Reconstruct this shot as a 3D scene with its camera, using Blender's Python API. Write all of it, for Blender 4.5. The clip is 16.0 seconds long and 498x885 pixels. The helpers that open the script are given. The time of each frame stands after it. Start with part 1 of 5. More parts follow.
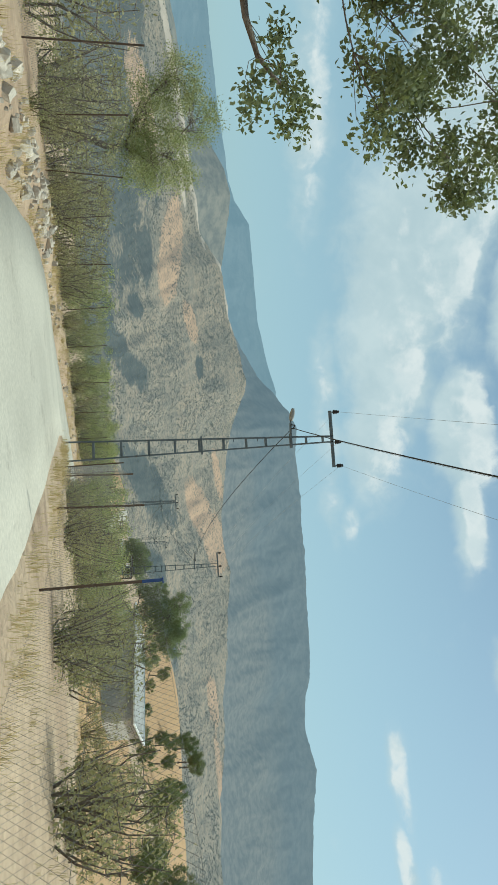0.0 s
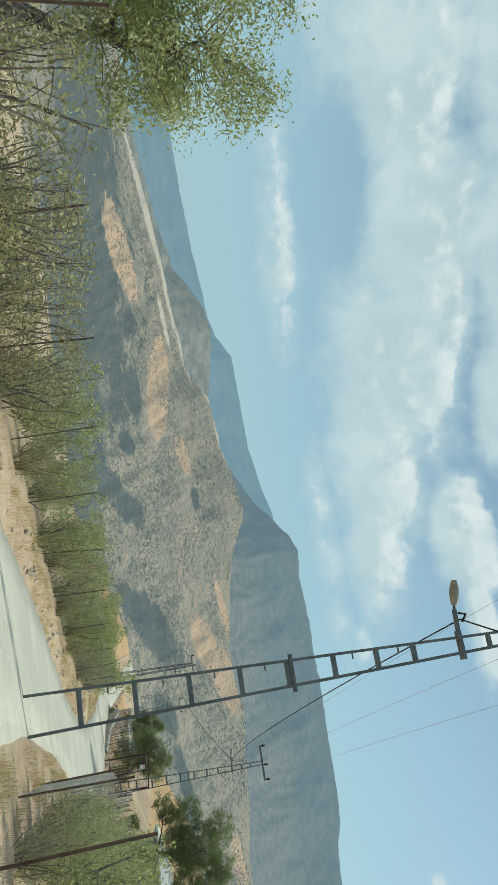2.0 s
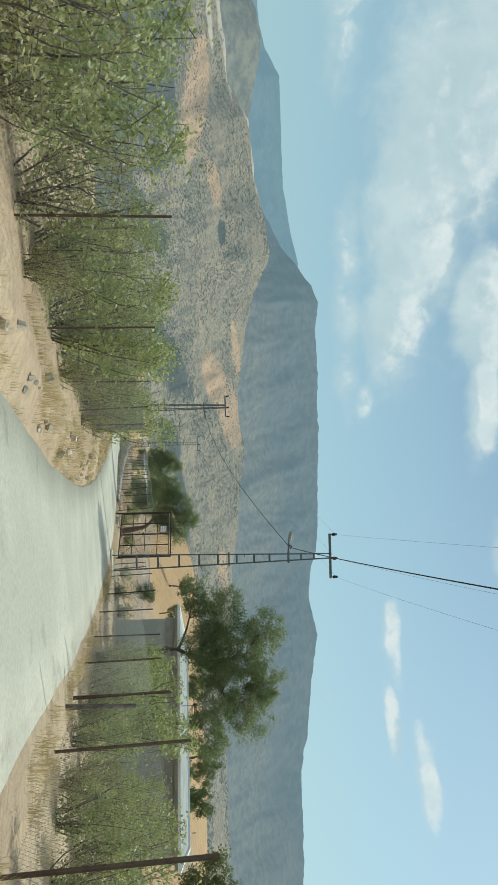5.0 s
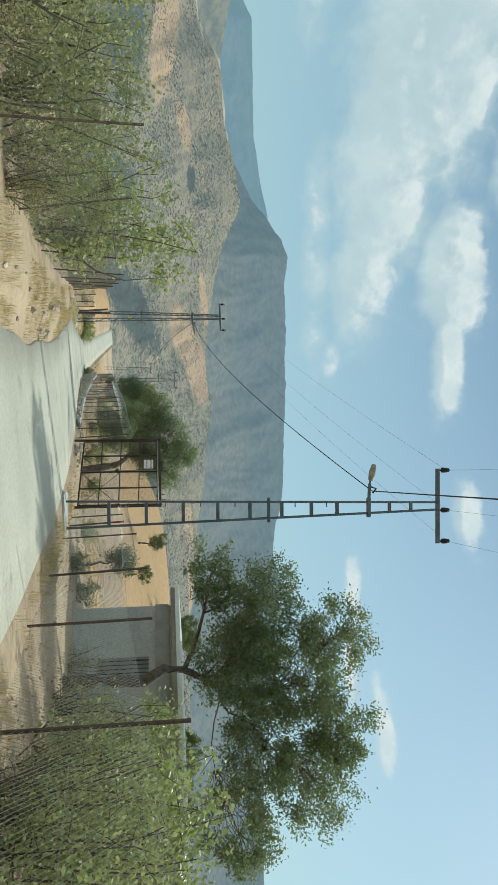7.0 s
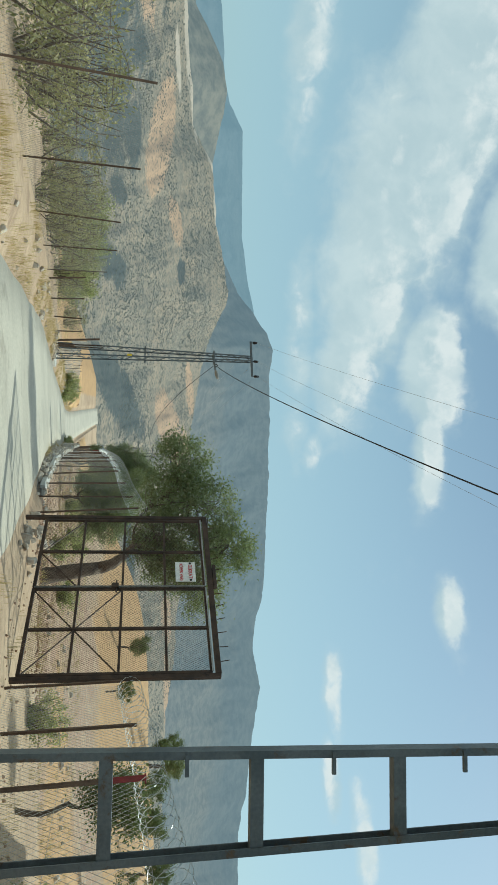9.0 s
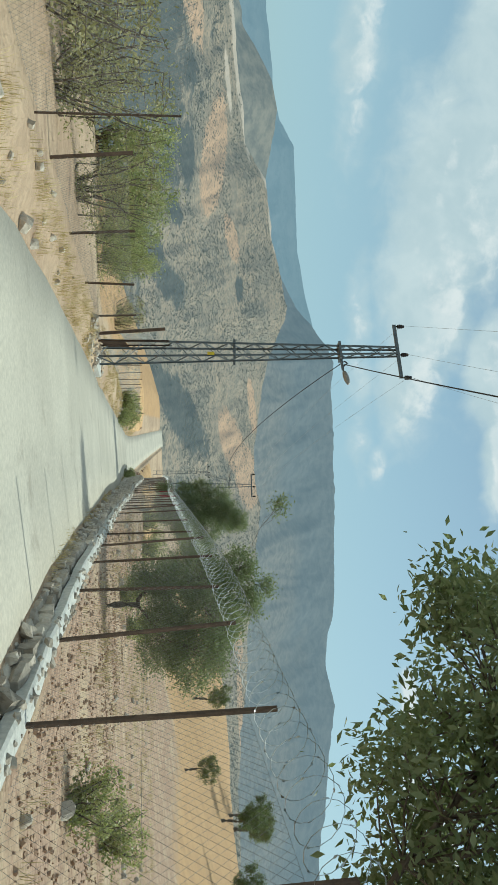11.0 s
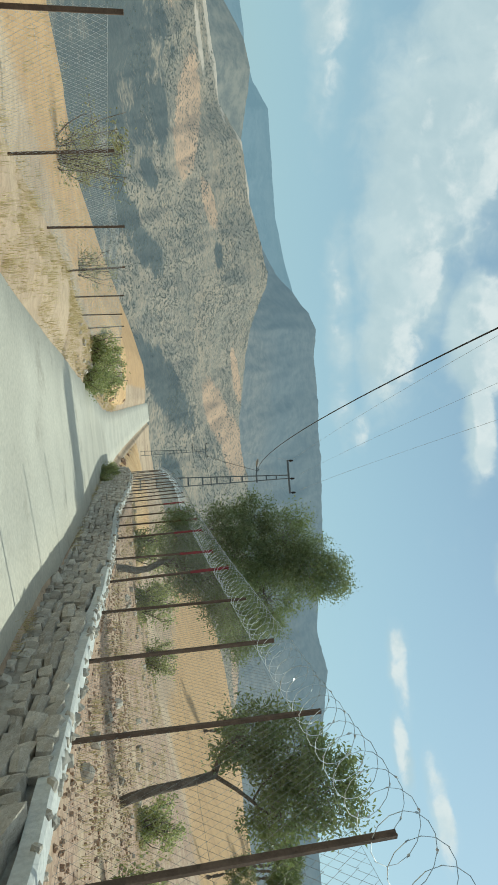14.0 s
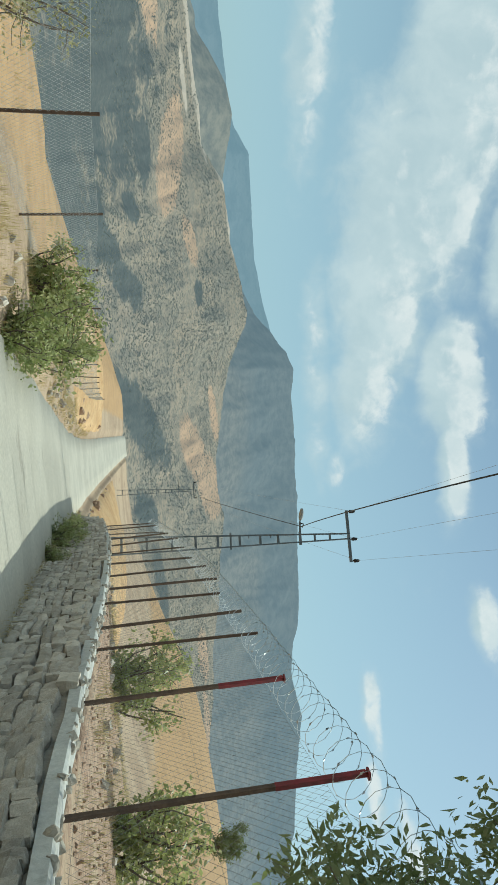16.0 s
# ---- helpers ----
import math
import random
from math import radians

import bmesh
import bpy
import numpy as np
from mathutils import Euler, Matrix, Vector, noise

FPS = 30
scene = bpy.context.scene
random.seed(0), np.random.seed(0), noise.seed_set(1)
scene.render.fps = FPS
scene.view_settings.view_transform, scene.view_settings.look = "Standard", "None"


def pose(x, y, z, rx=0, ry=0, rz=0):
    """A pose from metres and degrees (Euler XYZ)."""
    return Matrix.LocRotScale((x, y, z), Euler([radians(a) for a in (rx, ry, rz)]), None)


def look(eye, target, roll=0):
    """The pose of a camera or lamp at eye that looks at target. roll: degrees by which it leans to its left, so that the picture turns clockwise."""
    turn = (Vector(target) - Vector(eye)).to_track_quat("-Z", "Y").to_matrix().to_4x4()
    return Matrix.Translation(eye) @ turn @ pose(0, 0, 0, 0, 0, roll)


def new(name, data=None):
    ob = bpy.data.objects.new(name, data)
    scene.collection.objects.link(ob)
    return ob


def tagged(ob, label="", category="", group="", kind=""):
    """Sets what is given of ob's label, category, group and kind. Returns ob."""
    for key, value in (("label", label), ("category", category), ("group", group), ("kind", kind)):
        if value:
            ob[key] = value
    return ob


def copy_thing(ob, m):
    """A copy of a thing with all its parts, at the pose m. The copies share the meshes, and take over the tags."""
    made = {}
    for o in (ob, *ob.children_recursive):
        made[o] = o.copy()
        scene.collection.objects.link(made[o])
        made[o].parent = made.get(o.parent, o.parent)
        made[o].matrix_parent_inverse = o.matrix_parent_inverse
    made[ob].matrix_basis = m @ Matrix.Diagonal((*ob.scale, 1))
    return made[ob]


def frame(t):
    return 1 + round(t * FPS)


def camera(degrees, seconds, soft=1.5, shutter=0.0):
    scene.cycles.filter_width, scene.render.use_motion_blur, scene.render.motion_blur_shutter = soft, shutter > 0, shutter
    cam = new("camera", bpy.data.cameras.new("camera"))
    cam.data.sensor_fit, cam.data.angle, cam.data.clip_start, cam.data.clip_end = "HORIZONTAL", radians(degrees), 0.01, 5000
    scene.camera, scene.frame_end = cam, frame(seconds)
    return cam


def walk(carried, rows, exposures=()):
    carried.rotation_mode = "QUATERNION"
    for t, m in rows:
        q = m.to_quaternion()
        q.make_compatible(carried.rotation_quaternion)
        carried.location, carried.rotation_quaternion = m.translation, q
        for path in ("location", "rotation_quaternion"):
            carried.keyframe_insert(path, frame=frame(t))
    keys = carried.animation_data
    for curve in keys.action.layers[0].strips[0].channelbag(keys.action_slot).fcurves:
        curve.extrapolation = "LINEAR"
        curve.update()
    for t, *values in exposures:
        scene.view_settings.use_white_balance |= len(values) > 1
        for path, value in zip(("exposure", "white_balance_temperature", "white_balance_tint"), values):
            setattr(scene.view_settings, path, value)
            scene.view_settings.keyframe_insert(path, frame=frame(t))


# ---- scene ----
cam = camera(38.6, 16.0)
# the drive: seconds, x, y, z, heading to the left, tilt up, lean
PATH = [
    (0, -4.62, -41.53, 5.52, -0.97, 6.25, 87.19),
    (0.5, -4.83, -38.52, 5.38, -0.39, 7.04, 85.90),
    (1, -5.16, -35.53, 5.20, 2.02, 7.47, 84.85),
    (1.5, -5.74, -32.55, 4.97, 6.28, 7.75, 84.04),
    (2, -6.30, -29.61, 4.66, 9.16, 7.47, 83.08),
    (2.5, -6.61, -26.65, 4.30, 6.52, 6.16, 83.56),
    (3, -6.75, -23.77, 3.94, 3.37, 5.29, 82.76),
    (3.5, -6.66, -21.00, 3.56, -2.42, 4.09, 83.64),
    (4, -6.30, -18.39, 3.21, -8.02, 3.24, 86.64),
    (4.5, -5.79, -15.89, 2.89, -10.00, 3.89, 88.32),
    (7, 0.00, 0.00, 1.30, -14.67, 7.45, 89.31),
    (7.5, 1.17, 3.45, 0.99, -14.86, 8.00, 90.07),
    (8, 2.19, 6.90, 0.69, -12.18, 9.11, 91.40),
    (8.5, 3.00, 10.23, 0.42, -8.92, 9.52, 91.89),
    (9, 3.59, 13.35, 0.22, -7.34, 8.85, 91.66),
    (9.5, 4.03, 16.55, 0.04, -5.71, 7.61, 91.23),
    (10, 4.24, 19.74, -0.14, -5.26, 5.89, 90.56),
    (12.5, 4.97, 35.71, -1.48, -7.89, 2.00, 88.56),
    (13, 5.39, 38.91, -1.76, -8.58, 2.67, 87.04),
    (13.5, 5.79, 42.10, -2.07, -8.97, 3.95, 86.78),
    (14, 6.25, 45.42, -2.37, -8.59, 4.99, 87.26),
    (14.5, 6.68, 48.87, -2.70, -8.26, 5.31, 88.34),
    (15, 7.13, 52.37, -3.05, -7.44, 5.70, 88.56),
    (15.5, 7.71, 56.11, -3.33, -6.54, 6.50, 88.24),
    (16, 8.29, 60.06, -3.62, -5.54, 7.07, 88.44),
]


def row(t, x, y, z, yaw, tilt, lean):
    return t, pose(x, y, z, 0, 0, yaw) @ pose(0, 0, 0, 90 + tilt) @ pose(0, 0, 0, 0, 0, lean)


walk(cam, [row(*r) for r in PATH], [(0, 0.0, 5850, -8.0), (16, 0.0, 5850, -8.0)])

# ---------------------------------------------------------------- light and sky
SUN_AZ, SUN_EL = 72.0, 50.0          # to the right of the way ahead, above the horizon
world = bpy.data.worlds.new("world")
scene.world = world
world.use_nodes = True


def link(tree, a, b):
    tree.links.new(a, b)


def math_node(tree, op, a, b=None, c=None, clamp=False):
    n = tree.nodes.new("ShaderNodeMath")
    n.operation, n.use_clamp = op, clamp
    for i, v in enumerate((a, b, c)):
        if v is None:
            continue
        if isinstance(v, (int, float)):
            n.inputs[i].default_value = v
        else:
            link(tree, v, n.inputs[i])
    return n.outputs[0]


def mix_color(tree, fac, a, b, blend="MIX"):
    n = tree.nodes.new("ShaderNodeMix")
    n.data_type, n.blend_type = "RGBA", blend
    for sock, v in ((n.inputs[0], fac), (n.inputs[6], a), (n.inputs[7], b)):
        if isinstance(v, (int, float)):
            sock.default_value = v
        elif isinstance(v, tuple):
            sock.default_value = (*v, 1)[:4]
        else:
            link(tree, v, sock)
    return n.outputs[2]


def noise_node(tree, vec, scale, detail=4.0, rough=0.55, distort=0.0):
    n = tree.nodes.new("ShaderNodeTexNoise")
    n.inputs["Scale"].default_value, n.inputs["Detail"].default_value = scale, detail
    n.inputs["Roughness"].default_value, n.inputs["Distortion"].default_value = rough, distort
    if vec is not None:
        link(tree, vec, n.inputs["Vector"])
    return n.outputs["Fac"]


def ramp(tree, fac, lo, hi):
    n = tree.nodes.new("ShaderNodeMapRange")
    n.interpolation_type = "SMOOTHSTEP"
    n.inputs[1].default_value, n.inputs[2].default_value = lo, hi
    link(tree, fac, n.inputs[0])
    return n.outputs[0]


# clouds: heading, height, half width, half height (degrees), weight
CLOUDS = [
    (-40, 20.5, 11, 6.5, 1.0), (-24, 22.5, 10, 5.5, 1.0), (-14, 19.6, 9, 5.2, 1.0), (-5.5, 17.6, 7, 3.7, 0.95), (1.5, 16.2, 4.8, 2.4, 0.85),
    (0.8, 23.0, 5.0, 2.4, 1.05), (7.8, 23.0, 4.6, 1.2, 0.95), (-9.5, 27.6, 6, 2.5, 1.0), (-22, 28.5, 9, 3.2, 1.0), (-38, 28, 9, 3.5, 1.0),
    (20.8, 24.3, 3.2, 1.1, 0.72), (27.5, 15.3, 4.0, 0.85, 0.68), (33, 14.7, 3.6, 0.7, 0.6), (37, 16.6, 4.4, 0.9, 0.7), (8.2, 13.9, 1.8, 0.9, 0.4),
    (-25, 11.2, 10, 1.7, 0.62), (0, 12.6, 9, 1.3, 0.5),
]
GAP = (-29.5, 16.2, 6.5, 1.9)        # the blue hole in the bank


def build_sky():
    t = world.node_tree
    t.nodes.clear()
    sky = t.nodes.new("ShaderNodeTexSky")
    sky.sky_type, sky.sun_disc = "NISHITA", False
    sky.sun_elevation, sky.sun_rotation = radians(SUN_EL), radians(SUN_AZ)
    sky.air_density, sky.dust_density, sky.ozone_density = 1.0, 2.2, 1.2
    way = t.nodes.new("ShaderNodeTexCoord").outputs["Generated"]
    sep = t.nodes.new("ShaderNodeSeparateXYZ")
    link(t, way, sep.inputs[0])
    az = math_node(t, "MULTIPLY", math_node(t, "ARCTAN2", sep.outputs[0], sep.outputs[1]), 57.2958)
    el = math_node(t, "MULTIPLY", math_node(t, "ARCSINE", sep.outputs[2]), 57.2958)
    def density(height):
        """The clouds' thickness at a height in degrees: soft ovals, broken up by broad and fine billows."""
        flat = t.nodes.new("ShaderNodeCombineXYZ")
        link(t, math_node(t, "MULTIPLY", az, 0.85), flat.inputs[0])
        link(t, height, flat.inputs[1])
        def oval(a, e, w, h):
            u = math_node(t, "MULTIPLY", math_node(t, "SUBTRACT", az, a), 1 / w)
            v = math_node(t, "MULTIPLY", math_node(t, "SUBTRACT", height, e), 1 / h)
            d = math_node(t, "MULTIPLY_ADD", u, u, math_node(t, "MULTIPLY", v, v))
            return math_node(t, "EXPONENT", math_node(t, "MULTIPLY", math_node(t, "POWER", d, 1.5), -0.7))

        total = ramp(t, height, 31, 46)
        for a, e, w, h, k in CLOUDS:
            total = math_node(t, "MAXIMUM", total, math_node(t, "MULTIPLY", oval(a, e, w, h), k))
        total = math_node(t, "SUBTRACT", total, math_node(t, "MULTIPLY", oval(*GAP), 0.5))
        big = noise_node(t, flat.outputs[0], 0.22, 3, 0.5)
        fine = noise_node(t, flat.outputs[0], 0.62, 8, 0.6, 0.4)
        dens = math_node(t, "ADD", total, math_node(t, "MULTIPLY", math_node(t, "SUBTRACT", big, 0.5), 0.9))
        return math_node(t, "ADD", dens, math_node(t, "MULTIPLY", math_node(t, "SUBTRACT", fine, 0.5), 0.6))

    here = density(el)
    above = density(math_node(t, "ADD", el, 1.3))
    # the tops stand clear and white in the sun, the undersides are grey and melt into the haze
    crown = ramp(t, math_node(t, "SUBTRACT", here, above), 0.02, 0.36)
    crown = math_node(t, "MULTIPLY", crown, math_node(t, "MULTIPLY_ADD", ramp(t, noise_node(t, way, 22, 6, 0.6), 0.35, 0.6), 0.5, 0.5))
    crisp, soft = ramp(t, here, 0.34, 0.64), math_node(t, "MULTIPLY", ramp(t, here, 0.12, 0.85), 0.92)
    cover = math_node(t, "ADD", math_node(t, "MULTIPLY", crisp, crown), math_node(t, "MULTIPLY", soft, math_node(t, "SUBTRACT", 1.0, crown)))
    lumps = t.nodes.new("ShaderNodeCombineXYZ")
    link(t, az, lumps.inputs[0])
    link(t, el, lumps.inputs[1])
    body = mix_color(t, ramp(t, noise_node(t, lumps.outputs[0], 0.22, 5, 0.55, 0.3), 0.36, 0.68), (5.0, 5.5, 5.8), (6.0, 6.25, 6.4))
    white = mix_color(t, crown, body, (7.3, 7.0, 7.0))
    haze = mix_color(t, math_node(t, "MULTIPLY", math_node(t, "SUBTRACT", 1.0, ramp(t, el, 4, 46)), 0.62), sky.outputs[0], (4.6, 5.9, 6.4))
    col = mix_color(t, cover, haze, white)
    bg = t.nodes.new("ShaderNodeBackground")
    link(t, col, bg.inputs[0])
    bg.inputs[1].default_value = 0.11
    out = t.nodes.new("ShaderNodeOutputWorld")
    link(t, bg.outputs[0], out.inputs[0])


build_sky()
sun = new("sun", bpy.data.lights.new("sun", "SUN"))
sun.data.energy, sun.data.angle, sun.data.color = 3.4, radians(0.6), (1.0, 0.94, 0.84)
_e, _a = radians(SUN_EL), radians(SUN_AZ)
SUN_WAY = Vector((math.sin(_a) * math.cos(_e), math.cos(_a) * math.cos(_e), math.sin(_e)))
sun.matrix_world = look(SUN_WAY * 50, (0, 0, 0))


# ---------------------------------------------------------------- materials
def material(name, colors, scale=3.0, rough=0.85, metal=0.0, bump=0.15, fine=30.0, vary=0.0, spec=0.3, ratio=(0.38, 0.62), bump_size=0.02, joined=False):
    """Two colours mixed by a broad noise, darkened and lightened a little by a fine one, with a fine relief."""
    m = bpy.data.materials.new(name)
    m.use_nodes = True
    t = m.node_tree
    b = t.nodes["Principled BSDF"]
    where = t.nodes.new("ShaderNodeTexCoord").outputs["Object"]
    broad = ramp(t, noise_node(t, where, scale, 5, 0.6), *ratio)
    grain = noise_node(t, where, fine, 4, 0.65)
    c = mix_color(t, broad, colors[0], colors[1])
    if len(colors) > 2:
        c = mix_color(t, ramp(t, noise_node(t, where, scale * 2.7, 6, 0.7, 0.3), 0.56, 0.68), c, colors[2])
    g = math_node(t, "MULTIPLY_ADD", grain, 0.7, 0.65)
    if vary:
        r = t.nodes.new("ShaderNodeNewGeometry").outputs["Random Per Island"] if joined else t.nodes.new("ShaderNodeObjectInfo").outputs["Random"]
        g = math_node(t, "MULTIPLY", g, math_node(t, "MULTIPLY_ADD", r, vary, 1 - vary / 2))
    comb = t.nodes.new("ShaderNodeCombineXYZ")
    for i in range(3):
        link(t, g, comb.inputs[i])
    link(t, mix_color(t, 1.0, c, comb.outputs[0], "MULTIPLY"), b.inputs["Base Color"])
    b.inputs["Roughness"].default_value, b.inputs["Metallic"].default_value = rough, metal
    b.inputs["Specular IOR Level"].default_value = spec
    if bump:
        n = t.nodes.new("ShaderNodeBump")
        n.inputs["Strength"].default_value, n.inputs["Distance"].default_value = bump, bump_size
        link(t, grain, n.inputs["Height"])
        link(t, n.outputs[0], b.inputs["Normal"])
    return m


def leaf_material(name, colors, rough=0.5, glow=0.35, dusty=(0.30, 0.28, 0.15)):
    """Leaves that differ one by one, and let light through."""
    m = bpy.data.materials.new(name)
    m.use_nodes = True
    t = m.node_tree
    b = t.nodes["Principled BSDF"]
    r = t.nodes.new("ShaderNodeNewGeometry").outputs["Random Per Island"]
    where = t.nodes.new("ShaderNodeTexCoord").outputs["Object"]
    c = mix_color(t, r, colors[0], colors[1])
    c = mix_color(t, ramp(t, noise_node(t, where, 1.3, 3), 0.4, 0.65), c, colors[2])
    each = t.nodes.new("ShaderNodeObjectInfo").outputs["Random"]
    c = mix_color(t, math_node(t, "MULTIPLY", each, 0.35), c, dusty)
    link(t, c, b.inputs["Base Color"])
    b.inputs["Roughness"].default_value = rough
    b.inputs["Specular IOR Level"].default_value = 0.35
    tr = t.nodes.new("ShaderNodeBsdfTranslucent")
    link(t, mix_color(t, 0.4, c, (0.25, 0.3, 0.05)), tr.inputs[0])
    mx = t.nodes.new("ShaderNodeMixShader")
    mx.inputs[0].default_value = glow
    link(t, b.outputs[0], mx.inputs[1])
    link(t, tr.outputs[0], mx.inputs[2])
    link(t, mx.outputs[0], t.nodes["Material Output"].inputs[0])
    return m


CONCRETE_ROAD = material("road_concrete", ((0.45, 0.41, 0.335), (0.52, 0.475, 0.39), (0.38, 0.34, 0.275)), 0.35, 0.8, bump=0.25, fine=18, bump_size=0.01)
IRON = material("painted_iron", ((0.11, 0.125, 0.135), (0.16, 0.175, 0.185), (0.13, 0.09, 0.06)), 2.0, 0.55, 0.35, 0.1, 40)
DARK_IRON = material("dark_rusty_iron", ((0.045, 0.032, 0.026), (0.085, 0.055, 0.04), (0.03, 0.025, 0.024)), 3.0, 0.6, 0.3, 0.15, 50)
RUST = material("rusty_post", ((0.10, 0.068, 0.05), (0.155, 0.105, 0.075), (0.065, 0.048, 0.036)), 4.0, 0.8, 0.1, 0.2, 60)
RED_PAINT = material("red_paint", ((0.25, 0.035, 0.04), (0.17, 0.035, 0.035)), 8, 0.6, 0, 0.1, 60)
BLUE_PAINT = material("blue_paint", ((0.04, 0.07, 0.20), (0.05, 0.09, 0.25)), 8, 0.6, 0, 0.1, 60)
GALV = material("galvanised_wire", ((0.30, 0.30, 0.29), (0.40, 0.40, 0.39)), 6, 0.6, 0.3, 0)
DULL_WIRE = material("dull_fence_wire", ((0.17, 0.165, 0.15), (0.25, 0.24, 0.22)), 6, 0.7, 0.2, 0)
PALE_WIRE = material("pale_fence_wire", ((0.30, 0.295, 0.27), (0.38, 0.37, 0.345)), 6, 0.6, 0.2, 0)
RAZOR = material("bright_razor_wire", ((0.45, 0.46, 0.46), (0.55, 0.56, 0.56)), 6, 0.35, 0.8, 0)
CABLE = material("black_cable", ((0.02, 0.02, 0.022), (0.03, 0.03, 0.032)), 5, 0.6, 0, 0)
ALU = material("bare_conductor", ((0.30, 0.31, 0.32), (0.36, 0.37, 0.38)), 5, 0.5, 0.6, 0)
BROWN_GLAZE = material("dark_porcelain", ((0.018, 0.014, 0.013), (0.03, 0.022, 0.02)), 5, 0.25, 0, 0)
LAMP_GREY = material("lamp_housing", ((0.26, 0.25, 0.23), (0.33, 0.31, 0.28)), 6, 0.55, 0.1, 0.05)
BARK = material("bark", ((0.12, 0.095, 0.075), (0.19, 0.155, 0.125), (0.08, 0.06, 0.05)), 6, 0.95, 0, 0.5, 25, bump_size=0.03)
STONE = material("wall_stone", ((0.41, 0.35, 0.28), (0.52, 0.455, 0.375), (0.31, 0.26, 0.205)), 2.5, 0.92, 0, 0.5, 16, vary=0.45, bump_size=0.04)
STRAY_STONE = material("joined_stone", ((0.41, 0.35, 0.28), (0.52, 0.455, 0.375), (0.31, 0.26, 0.205)), 2.5, 0.92, 0, 0.5, 16, vary=0.5, joined=True, bump_size=0.04)
CLOD = material("brown_clods", ((0.33, 0.215, 0.14), (0.42, 0.29, 0.20), (0.25, 0.16, 0.11)), 3, 0.95, 0, 0.4, 25)
MORTAR = material("mortar", ((0.30, 0.26, 0.215), (0.37, 0.325, 0.27)), 3, 0.95, 0, 0.4, 25)
CAP = material("wall_cap_concrete", ((0.50, 0.48, 0.44), (0.58, 0.56, 0.51), (0.42, 0.40, 0.36)), 1.4, 0.9, 0, 0.4, 20)
PLASTER = material("grey_plaster", ((0.45, 0.43, 0.395), (0.52, 0.50, 0.46), (0.38, 0.36, 0.33)), 0.8, 0.92, 0, 0.2, 14)
WHITE_PAINT = material("white_paint", ((0.78, 0.78, 0.76), (0.83, 0.83, 0.81)), 2, 0.7, 0, 0.1)
ROOF_GREY = material("flat_roof", ((0.30, 0.29, 0.27), (0.38, 0.37, 0.345)), 1, 0.9, 0, 0.2)
YELLOW = material("yellow_plate", ((0.80, 0.58, 0.04), (0.72, 0.52, 0.05)), 8, 0.5, 0, 0)
SIGN_WHITE = material("sign_white", ((0.75, 0.74, 0.72), (0.80, 0.79, 0.77)), 6, 0.5, 0, 0)
SIGN_RED = material("sign_red", ((0.55, 0.04, 0.05), (0.48, 0.04, 0.05)), 8, 0.5, 0, 0)
BLACK = material("black_print", ((0.02, 0.02, 0.02), (0.03, 0.03, 0.03)), 8, 0.6, 0, 0)
DRY_GRASS = leaf_material("dry_grass", ((0.62, 0.48, 0.24), (0.48, 0.35, 0.15), (0.68, 0.54, 0.30)), 0.8, 0.2)
LEAF_OLIVE = leaf_material("grey_green_leaves", ((0.14, 0.18, 0.085), (0.35, 0.375, 0.22), (0.19, 0.23, 0.115)), 0.5, 0.42, (0.20, 0.24, 0.12))
LEAF_FIG = leaf_material("broad_green_leaves", ((0.28, 0.33, 0.105), (0.68, 0.65, 0.35), (0.26, 0.30, 0.12)), 0.38, 0.48)
LEAF_DARK = leaf_material("dark_green_leaves", ((0.07, 0.105, 0.045), (0.15, 0.19, 0.085), (0.09, 0.13, 0.055)))
LEAF_DRY = leaf_material("dusty_leaves", ((0.33, 0.315, 0.15), (0.52, 0.47, 0.26), (0.25, 0.25, 0.12)), 0.7, 0.35, (0.40, 0.34, 0.18))


